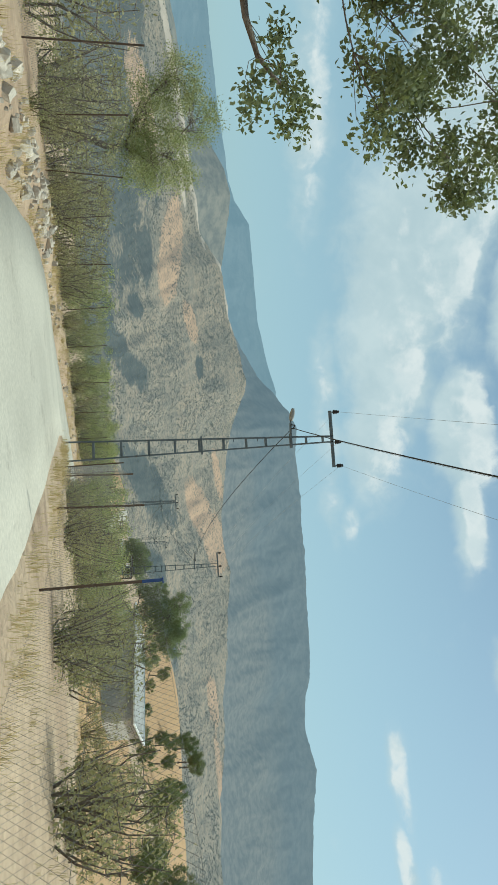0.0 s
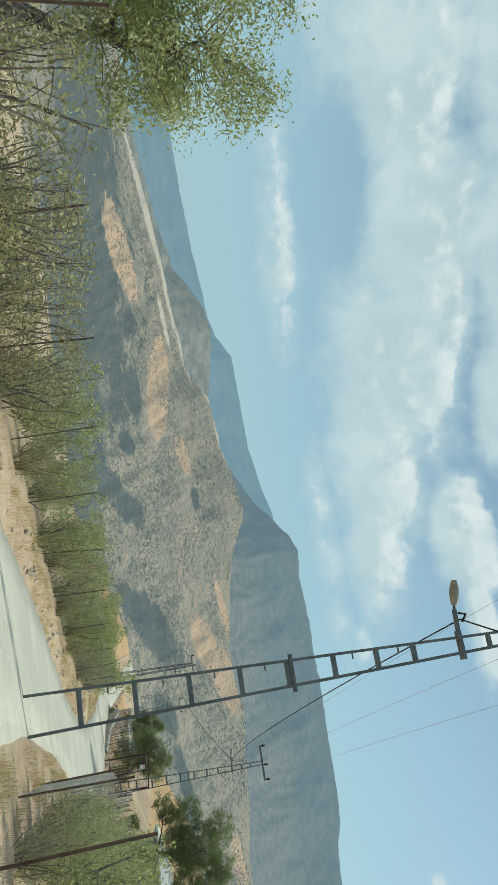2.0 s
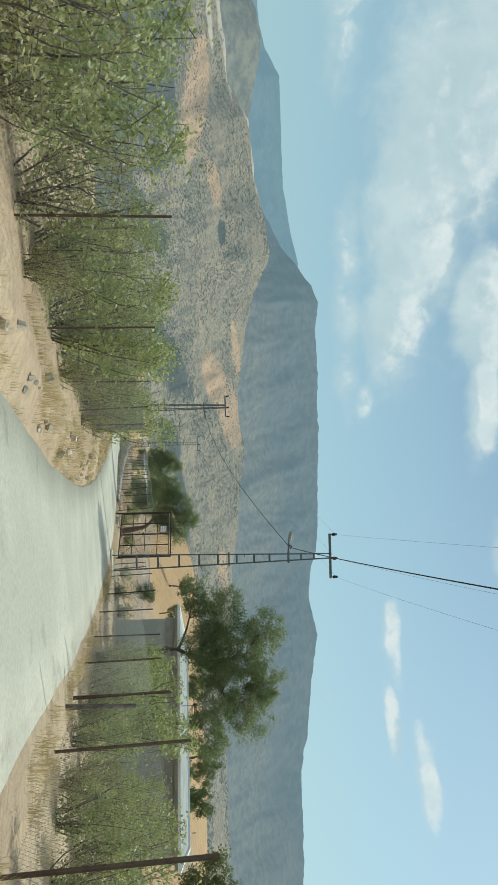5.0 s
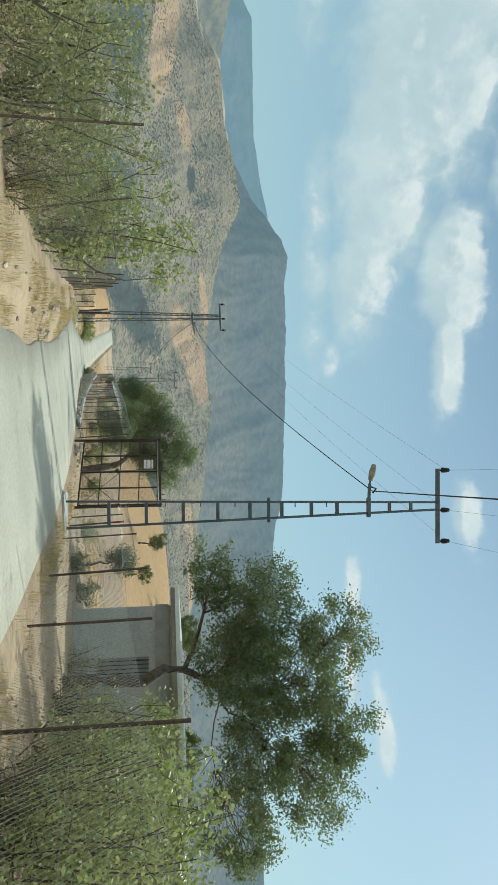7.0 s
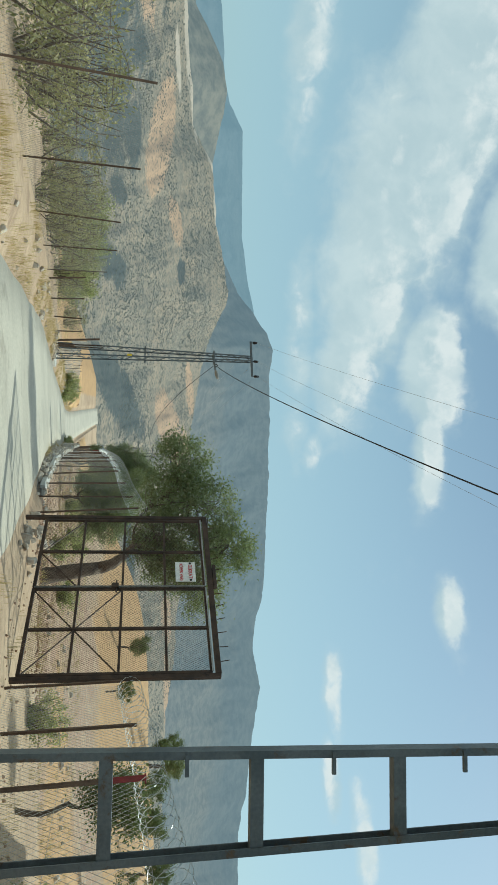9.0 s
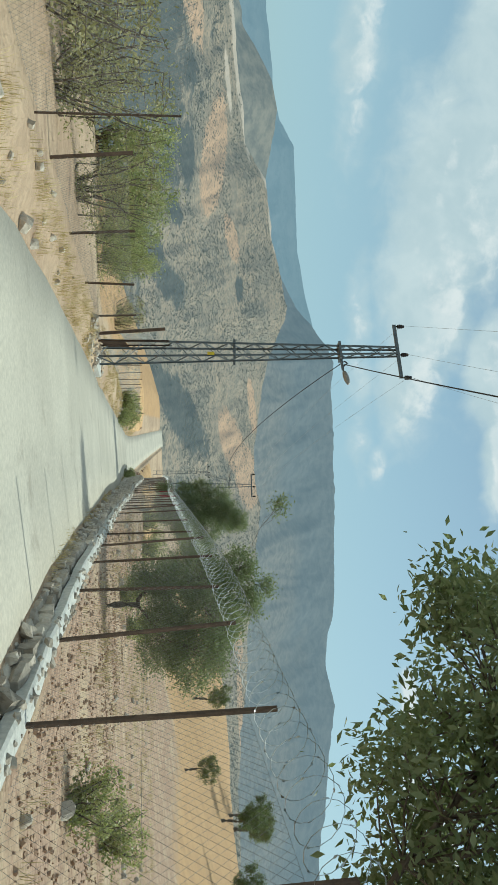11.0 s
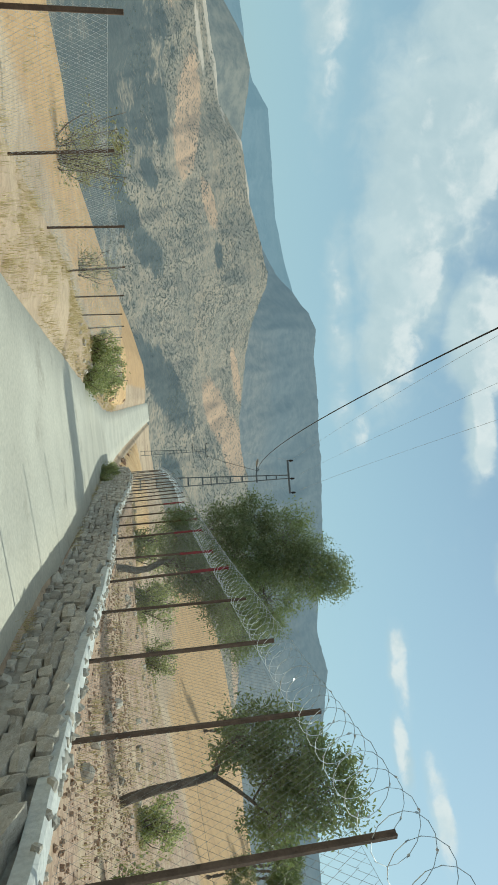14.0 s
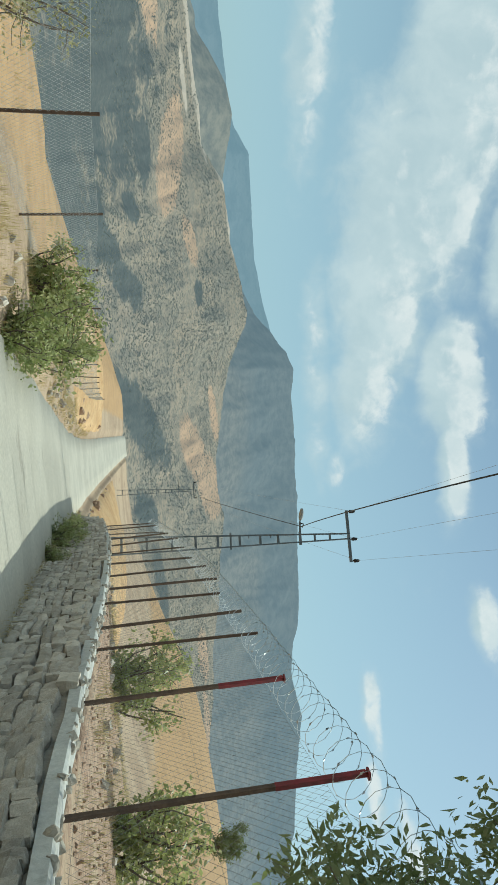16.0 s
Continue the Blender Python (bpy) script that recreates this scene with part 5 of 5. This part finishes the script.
for s, y, k in ((-3.6, 73.8, 0.9), (4.8, 47.2, 0.62), (6.8, 50.6, 0.7), (5.4, 52.8, 0.55), (5.0, 76.0, 1.35), (6.3, 71.8, 1.25), (9.5, 74.0, 1.0), (8.6, 60.0, 0.8), (4.6, 34.0, 0.5), (6.8, 37.0, 0.6), (4.2, 18.8, 0.42), (6.0, 20.8, 0.55), (5.2, 24.6, 0.5), (1.65, 77.0, 0.6), (1.75, 79.5, 0.7), (1.75, 74.5, 0.42), (-2.1, 71.2, 0.7), (-2.9, 74.4, 1.0), (1.8, 82.0, 0.6)):
    copy_thing(GREEN, pose(*stand(s, y), 0, 0, 59 * y) @ Matrix.Scale(k, 4))


# ---------------------------------------------------------------- dry grass and loose stones
def grass(name, bands, label, seed, size):
    """Tufts of thin bent blades; each band: from y, to y, from s, to s, tufts."""
    r = np.random.default_rng(seed)
    V, F = [], []
    for y0, y1, s0, s1, n in bands:
        for _ in range(n):
            y = r.uniform(y0, y1)
            s = s0 + (s1 - s0) * r.uniform(0, 1)
            if noise.noise(Vector((s * 0.9, y * 0.45, 4))) < -0.12:
                continue
            x0, z0 = road_x(y) + s, ground_z(s, y) - 0.01
            k = size * r.uniform(0.45, 1.25)
            for _ in range(11):
                a = r.uniform(0, 6.283)
                lean = r.uniform(0.15, 0.75)
                h = k * r.uniform(0.5, 1.1)
                bx, by = x0 + r.normal() * 0.06, y + r.normal() * 0.06
                dx, dy = math.cos(a), math.sin(a)
                wx, wy = -dy * 0.0026, dx * 0.0026
                i = len(V)
                mx, my, mz = bx + dx * lean * h * 0.35, by + dy * lean * h * 0.35, z0 + h * 0.62
                V += [(bx - wx, by - wy, z0), (bx + wx, by + wy, z0), (mx + wx * 0.8, my + wy * 0.8, mz), (mx - wx * 0.8, my - wy * 0.8, mz), (bx + dx * lean * h, by + dy * lean * h, z0 + h)]
                F += [(i, i + 1, i + 2, i + 3), (i + 3, i + 2, i + 4)]
    g = Geo()
    g.v, g.f = V, F
    ob = part(name, g, DRY_GRASS)
    return tagged(ob, label, "grass", kind="stuff")


grass("dry_grass", [(-44, 30, -3.4, -2.0, 2600), (30, 46, -2.9, -2.0, 500), (50, 112, -3.8, -2.02, 2600), (-44, 22, 1.98, 2.9, 1500), (66, 96, 1.7, 2.0, 500), (34, 70, 1.86, 2.04, 500)], "yellow dry grass along the road's edges", 41, 0.19)
grass("field_grass", [(-40, 110, -30, -4, 5200), (26, 100, 2.7, 16, 5200), (-40, 26, 3, 18, 2600)], "short dry straw and weeds on the fields", 42, 0.2)


def pebble(seed, rough=0.34, cuts=1):
    """A lumpy stone about one metre across."""
    r = np.random.default_rng(seed)
    bm = bmesh.new()
    bmesh.ops.create_cube(bm, size=1.0)
    if cuts:
        bmesh.ops.subdivide_edges(bm, edges=bm.edges[:], cuts=cuts, use_grid_fill=True)
    for v in bm.verts:
        p = v.co.copy()
        p = p.lerp(p.normalized() * 0.62, 0.45)
        v.co = p * (1 + float(r.uniform(-rough, rough) * 0.6))
    me = bpy.data.meshes.new("stone")
    bm.to_mesh(me)
    bm.free()
    me.polygons.foreach_set("use_smooth", [False] * len(me.polygons))
    me.materials.append(STONE)
    return me


STONES = [pebble(s) for s in range(60, 68)]


CRUMBS = [pebble(s, 0.5, 0) for s in range(70, 78)]


def loose_stones(name, bands, label, seed, lo, hi, mat=STRAY_STONE, shapes=STONES):
    r = np.random.default_rng(seed)
    g = Geo()
    for y0, y1, s0, s1, n in bands:
        for _ in range(n):
            y, s = r.uniform(y0, y1), r.uniform(s0, s1)
            k = r.uniform(lo, hi) * r.uniform(0.5, 1)
            me = shapes[r.integers(0, 8)]
            m = Matrix.Translation((road_x(y) + s, y, ground_z(s, y) + k * 0.2)) @ pose(0, 0, 0, *r.uniform(0, 360, 3)) @ Matrix.Diagonal((k, k * 0.8, k * 0.6, 1))
            i = len(g.v)
            g.v += [tuple(m @ v.co) for v in me.vertices]
            g.f += [tuple(i + q for q in p.vertices) for p in me.polygons]
    return tagged(part(name, g, mat), label, "stones", kind="stuff")


loose_stones("loose_stones", [(-42, -24, -3.3, -2.2, 260), (-24, 40, -3.0, -2.1, 120), (44, 52, -3.0, -2.1, 90), (66, 96, -3.4, -2.1, 90), (88, 112, 2.3, 6, 160), (24, 30, 2.1, 3.0, 40), (30, 96, 1.95, 2.1, 160), (30, 100, 3, 14, 260)], "pale loose stones along the road's edges", 43, 0.07, 0.24)


loose_stones("earth_clods", [(26, 62, 2.45, 7.0, 6000), (62, 92, 2.45, 6.0, 1200), (-4, 26, 2.6, 6.0, 700)], "crumbled reddish brown earth and stubble on the terrace", 44, 0.02, 0.065, CLOD, CRUMBS)
for x, y, k in ((0.8, 51.2, 0.66), (-0.2, 50.0, 0.76), (0.2, 52.6, 0.74), (-1.4, 51.2, 0.85), (-1.6, 48.8, 0.85), (-2.8, 50.2, 0.9), (1.2, 48.8, 0.5), (0.6, 47.6, 0.55)):
    copy_thing(FIG, pose(x, y, ground_at(x, y), 0, 0, 47 * y) @ Matrix.Scale(k, 4))
WALL_STONES = [pebble(s, 0.24) for s in range(80, 88)]
# ---------------------------------------------------------------- wire fences
def chain_link(length, height, rise, step=0.09, r=0.0014):
    """Diagonal wires of a chain-link panel from (0,0,0) to (length,0,rise), with a straight wire at top, middle and bottom."""
    g = Geo()
    n = int((length + height) / step)
    for i in range(n + 1):
        u = -height + i * step
        for s in (1, -1):
            a, b = max(0.0, u), min(length, u + height)
            if b - a < 0.02:
                continue
            za, zb = a - u, b - u
            pts = [(a, 0, za), (b, 0, zb)] if s > 0 else [(length - a, 0, za), (length - b, 0, zb)]
            g.tube([(x, 0.003 * s, z + rise * x / length) for x, _, z in pts], r, 3, False)
    for z in (0.02, height * 0.5, height):
        g.tube([(0, -0.004, z), (length, -0.004, z + rise)], r * 1.2, 3, False)
    return g


def fence(name, points, height, post_mat, label, post_h=None, post_w=0.05, wire_r=0.0014, red=(), tilt=2.5, seed=1, blue=(), wire_mat=None, ahead=0.0, red_h=0.6):
    """Posts at the points, each its own part, with chain-link between them."""
    r = np.random.default_rng(seed)
    o = Vector(points[0])
    root = thing(name, Matrix.Translation(o), label, "fence")
    post_h = post_h or height + 0.1
    for i, p in enumerate(points):
        q = Vector(p) - o
        h = (post_h if isinstance(post_h, float) else post_h[i]) * r.uniform(0.97, 1.05)
        m = Matrix.Translation(q) @ pose(0, 0, 0, r.normal() * tilt * 0.5 - ahead, r.normal() * tilt * 0.5, r.uniform(0, 30))
        g = Geo().beam((0, 0, -0.3), (0, 0, h), post_w, 0.012, (0, 1, 0)).beam((0, post_w / 2, -0.3), (0, post_w / 2, h), 0.012, post_w, (0, 1, 0))
        post = part("post", g, post_mat, root, at=m)
        if i in red or i in blue:
            g = Geo().beam((0, -0.002, h - (0.22 if i in blue else red_h)), (0, -0.002, h + 0.01), post_w + 0.004, 0.015, (0, 1, 0)).beam((0, post_w / 2, h - (0.22 if i in blue else red_h)), (0, post_w / 2, h + 0.01), 0.015, post_w + 0.004, (0, 1, 0))
            g.box((0, 0, h + 0.02), (0.06, 0.06, 0.015))
            part("painted_end", g, BLUE_PAINT if i in blue else RED_PAINT, post, "blue painted top" if i in blue else "red painted top")
        if i + 1 < len(points):
            d = Vector(points[i + 1]) - Vector(p)
            L = math.hypot(d.x, d.y)
            part("wire_mesh", chain_link(L, height, d.z, r=wire_r), wire_mat or DULL_WIRE, root, "", at=Matrix.Translation(q + Vector((0, 0, 0.04))) @ pose(0, 0, 0, 0, 0, math.degrees(math.atan2(d.y, d.x))))
    return root


def run(y0, y1, step, s_of):
    out, y = [], y0
    while y <= y1 + 1e-6:
        s = s_of(y)
        out.append((road_x(y) + s, y, ground_z(s, y)))
        y += step
    return out


left_line = lambda y: float(np.interp(y, [-45, -20, 20, 40, 45, 51, 56, 72, 110], [-4.4, -4.2, -3.7, -3.3, -3.1, -3.2, -3.6, -4.0, -4.6]))
fence("fence", run(36.0, 46.0, 3.1, left_line), 1.0, RUST, "low chain-link fence on short rusty posts before the field gate", seed=8, tilt=5)
fence("fence", run(-44.5, 36.0, 3.3, left_line), 1.6, RUST, "chain-link fence on thin rusty posts along the road", seed=3, tilt=6, post_w=0.027)
fence("fence", run(51.2, 110, 3.4, left_line), 1.15, RUST, "chain-link fence on thin rusty posts beside the dry field", seed=4, tilt=3, wire_mat=GALV, post_w=0.04)
right_line = lambda y: float(np.interp(y, [-45, -20, 10, 20], [2.75, 2.65, 2.45, 3.0]))
pts = run(-43.9, -40, 9, right_line) + run(-33.2, 17.2, 3.56, right_line)
pts += [(x, y, ground_at(x, y)) for x, y in ((7.35, 19.1), (7.62, 20.5), (7.95, 22.2))]
near_end = max(i for i, p in enumerate(pts) if p[1] < 2.0)
before, behind = pts[:near_end + 1], [(pts[near_end][0], pts[near_end][1] + 0.07, pts[near_end][2])] + pts[near_end + 1:]
post_height = lambda p: float(np.interp(p[1], [-34, 6, 17.5, 18.5], [1.42, 1.8, 1.8, 1.5]))
fence("fence", before, 1.3, RUST, "sagging chain-link fence on rusty posts among the shrubs", [post_height(p) for p in before], seed=5, tilt=3.5, post_w=0.032, blue=(1,), wire_r=0.0012)
fence("fence", behind, 1.4, RUST, "sagging chain-link fence on rusty posts before the house", [post_height(p) for p in behind], seed=7, tilt=3.5, post_w=0.032, red=(len(behind) - 4, len(behind) - 3), wire_mat=PALE_WIRE, wire_r=0.0017, red_h=0.3)


def razor_coil(points, radius, label, loops_per_m=3.4):
    """A long coil of razor wire lying along the fence's top, with short blades."""
    r = np.random.default_rng(9)
    g = Geo()
    turn = 0.0
    path = []
    for a, b in zip(points, points[1:]):
        a, b = Vector(a), Vector(b)
        L = (b - a).length
        n = int(L * loops_per_m * 14)
        d = (b - a).normalized()
        side = d.cross(Vector((0, 0, 1))).normalized()
        for i in range(n):
            u = i / n
            turn += 2 * math.pi / 14
            k = radius * (1 + 0.08 * noise.noise(Vector((turn * 0.11, 0, 0))))
            lean = 0.05 * math.sin(turn)
            path.append(a.lerp(b, u) + d * lean + side * (math.cos(turn) * k) + Vector((0, 0, math.sin(turn) * k)))
    g.tube(path, 0.0026, 3, False)
    for i in range(0, len(path) - 1, 3):
        p, q = path[i], path[i + 1]
        d = (q - p).normalized()
        s = d.cross(Vector((r.normal(), r.normal(), r.normal()))).normalized() * 0.009
        g.face(p - d * 0.02 - s * 0.2, p + s, p + d * 0.02 - s * 0.2).face(p - d * 0.02 + s * 0.2, p - s, p + d * 0.02 + s * 0.2)
    return tagged(part("razor_wire", g, RAZOR), label, "razor wire")


wall_top = lambda y: (road_x(y) + WALL_S - 0.05 + wall_in(y), y, road_z(y) + wall_rise(y) + 0.06)
POST_Y = [27.3, 29.2, 31.2, 33.1, 35.1, 37.1, 39.1, 41.1, 43.8, 46.8, 48.6, 50.4, 52.3, 54.4, 56.5, 58.5, 60.9, 62.7, 64.2, 66.3, 68.2, 69.3, 71.0, 72.3, 73.8, 75.6, 77.6, 79.6, 81.6, 83.6, 85.6, 87.6]
wall_posts = [wall_top(y) for y in POST_Y]
fence("fence", wall_posts, 1.62, RUST, "wire mesh fence with red-topped posts on a stone wall", 1.83, 0.035, 0.001, (14, 15, 16, 17, 18, 19), 2.0, 6, ahead=4.0)
razor_coil([(x - 0.03, y + 0.2, z + 1.84) for x, y, z in wall_posts], 0.175, "coil of shiny razor wire along the top of the fence", 4.2)
razor_coil([(x, y, z + 1.55) for x, y, z in ((5.9, 13.0, ground_at(5.9, 13.0)), (7.45, 19.6, ground_at(7.45, 19.6)), (7.95, 22.2, ground_at(7.95, 22.2)))], 0.15, "coil of razor wire on the fence beside the gate", 5.0)


# the barred gate in the fence on the other side
def field_gate():
    a, b = Vector((3.52, 46.75, 0)), Vector((3.80, 49.35, 0))
    d = b - a
    W = d.length
    z = ground_at(3.5, 48.0)
    p = thing("field_gate", pose(a.x, a.y, z, 0, 0, math.degrees(math.atan2(d.y, d.x))), "makeshift field gate of thin bars and wire mesh between rusty posts", "gate")
    part("post", Geo().beam((0, 0, -0.4), (0.08, 0.18, 2.05), 0.085, 0.085, (0, 1, 0)), RUST, p, "leaning rusty gate post")
    for x, h, w in ((W * 0.42, 2.15, 0.035), (W * 0.455, 2.15, 0.05), (W * 0.82, 2.2, 0.045)):
        part("post", Geo().box((x, 0, h / 2 - 0.2), (w, w, h + 0.4)), DARK_IRON, p, at=pose(0, 0, 0, 0, 1.5))
    for i in range(8):
        x = W * 0.48 + i * W * 0.065
        part("bar", Geo().beam((x, 0, 0.05), (x + 0.02, 0, 0.78), 0.032, 0.02), RUST, p)
    for h in (0.16, 0.72):
        part("rail", Geo().beam((W * 0.42, 0.02, h), (W * 1.0, 0.02, h), 0.03, 0.03), RUST, p)
    part("wire_mesh", chain_link(W * 0.95, 0.85, 0.0, 0.05, 0.0026), GALV, p, at=pose(0, 0.04, 0.78))
    return p


field_gate()


# a leaning broken post by the verge
lp = thing("leaning_post", pose(road_x(-2.6) + 2.35, -2.6, ground_z(2.35, -2.6)), "weathered wooden post leaning over in the verge", "post")
part("shaft", Geo().tube([(0, 0, -0.2), (0.18, 0.25, 0.45), (0.42, 0.62, 1.05)], [0.05, 0.045, 0.04], 7), BARK, lp)

# ---------------------------------------------------------------- the stone wall
WALL_Y0, WALL_Y1 = 29.5, 90.0
g = Geo()
wy = spaced((WALL_Y0, WALL_Y1, 0.6))
for y in wy:
    x, z, h = road_x(y) + wall_in(y), road_z(y), wall_rise(y)
    for s, k in ((2.08, -0.3), (2.16, h - 0.02), (2.42, h - 0.02), (2.42, -0.4)):
        g.v.append((x + s, y, z + k))
g.f = [(j * 4 + i, (j + 1) * 4 + i, (j + 1) * 4 + i + 1, j * 4 + i + 1) for j in range(len(wy) - 1) for i in range(3)] + [(0, 1, 2, 3)]
stone_wall = part("stone_wall", g, MORTAR)
tagged(stone_wall, "low retaining wall of rough grey stones with a concrete top", "wall", kind="structure")
g = Geo()
for y in wy:
    x, z, h = road_x(y) + wall_in(y), road_z(y), wall_rise(y)
    wob = 0.05 * noise.fractal(Vector((y * 1.3, 0, 2)), 1, 2, 3)
    for s, k in ((2.10 + wob, -0.05), (2.10 + wob, 0.045), (2.14 + wob, 0.06), (2.33 + wob, 0.05), (2.38 + wob, -0.03)):
        g.v.append((x + s, y, z + h + k + wob * 0.4))
g.f = [(j * 5 + i, (j + 1) * 5 + i, (j + 1) * 5 + i + 1, j * 5 + i + 1) for j in range(len(wy) - 1) for i in range(4)] + [(0, 1, 2, 3, 4)]
part("wall_top", g, CAP, stone_wall, "pale rough concrete wall top")
rng = np.random.default_rng(77)
rest = Geo()
count = 0
heights = []
while sum(heights) < 1.5:
    heights.append(rng.uniform(0.09, 0.19))
for n, k in enumerate(heights):
    z = sum(heights[:n]) - 0.06
    y = WALL_Y0 + rng.uniform(0, 0.3)
    while y < WALL_Y1:
        wdt = rng.uniform(0.10, 0.2) if rng.uniform() < 0.45 else rng.uniform(0.2, 0.36)
        yy, h = y + wdt / 2, wall_rise(y)
        y += wdt
        wave = 0.05 * noise.noise(Vector((yy * 0.8, n * 0.3, 0)))
        if z + wave + k * 0.7 > h - 0.03:
            continue
        s = 2.09 + wall_in(yy) + 0.07 * (z / max(h, 0.2)) + rng.uniform(-0.03, 0.03)
        m = Matrix.Translation((road_x(yy) + s, yy, road_z(yy) + z + wave + k / 2)) @ pose(0, 0, 0, *rng.uniform(-10, 10, 3)) @ Matrix.Diagonal((0.19, wdt * rng.uniform(0.85, 1.15), k * rng.uniform(0.75, 1.3), 1))
        me = WALL_STONES[rng.integers(0, 8)]
        if 47 < yy < 66 and 0.12 < z and count < 300:
            part("stone", me, None, stone_wall, at=m)
            count += 1
        else:
            i = len(rest.v)
            rest.v += [tuple(m @ v.co) for v in me.vertices]
            rest.f += [tuple(i + q for q in p.vertices) for p in me.polygons]
for y in np.arange(WALL_Y0, WALL_Y1, 0.11):
    yy = float(y) + rng.uniform(-0.05, 0.05)
    k = rng.uniform(0.04, 0.085)
    m = Matrix.Translation((road_x(yy) + wall_in(yy) + rng.uniform(2.08, 2.36), yy, road_z(yy) + wall_rise(yy) + 0.045)) @ pose(0, 0, 0, *rng.uniform(0, 360, 3)) @ Matrix.Diagonal((k, k, k * 0.6, 1))
    i = len(rest.v)
    me = STONES[rng.integers(0, 8)]
    rest.v += [tuple(m @ v.co) for v in me.vertices]
    rest.f += [tuple(i + q for q in p.vertices) for p in me.polygons]
tagged(part("stones", rest, STRAY_STONE, stone_wall), kind="stuff")

# ---------------------------------------------------------------- orange earth banks where the road dips
ORANGE_SOIL = material("orange_earth", ((0.52, 0.32, 0.155), (0.60, 0.40, 0.21), (0.42, 0.26, 0.13)), 0.5, 0.95, 0, 0.6, 5, bump_size=0.08)
for s0, s1, y0, y1, high, lab in ((2.3, 14.0, 92.0, 140.0, 1.5, "bare orange earth bank beside the dipping road"), (-11.0, -2.3, 96.0, 128.0, 0.8, "low orange earth bank beside the road")):
    g = Geo()
    sl, yl = list(np.linspace(s0, s1, 26)), list(np.linspace(y0, y1, 50))
    for y in yl:
        for s in sl:
            u, v = (s - s0) / (s1 - s0), (y - y0) / (y1 - y0)
            k = math.sin(math.pi * u) ** 0.7 * math.sin(math.pi * v) ** 0.6
            lump = 0.25 * noise.fractal(Vector((s * 0.5, y * 0.5, 6)), 0.8, 2.1, 5)
            g.v.append((road_x(y) + s, y, ground_z(s, y) - 0.12 + k * (high + lump + 0.14)))
    w = len(sl)
    g.f = [(j * w + i, j * w + i + 1, (j + 1) * w + i + 1, (j + 1) * w + i) for j in range(len(yl) - 1) for i in range(w - 1)]
    tagged(part("earth_bank", g, ORANGE_SOIL, smooth=True), lab, "earth bank", kind="structure")
loose_stones("bank_rocks", [(96, 124, 2.5, 9.5, 130), (98, 120, -8, -2.6, 50)], "brown rocks and clods fallen on the orange earth bank", 48, 0.25, 0.75, CLOD)
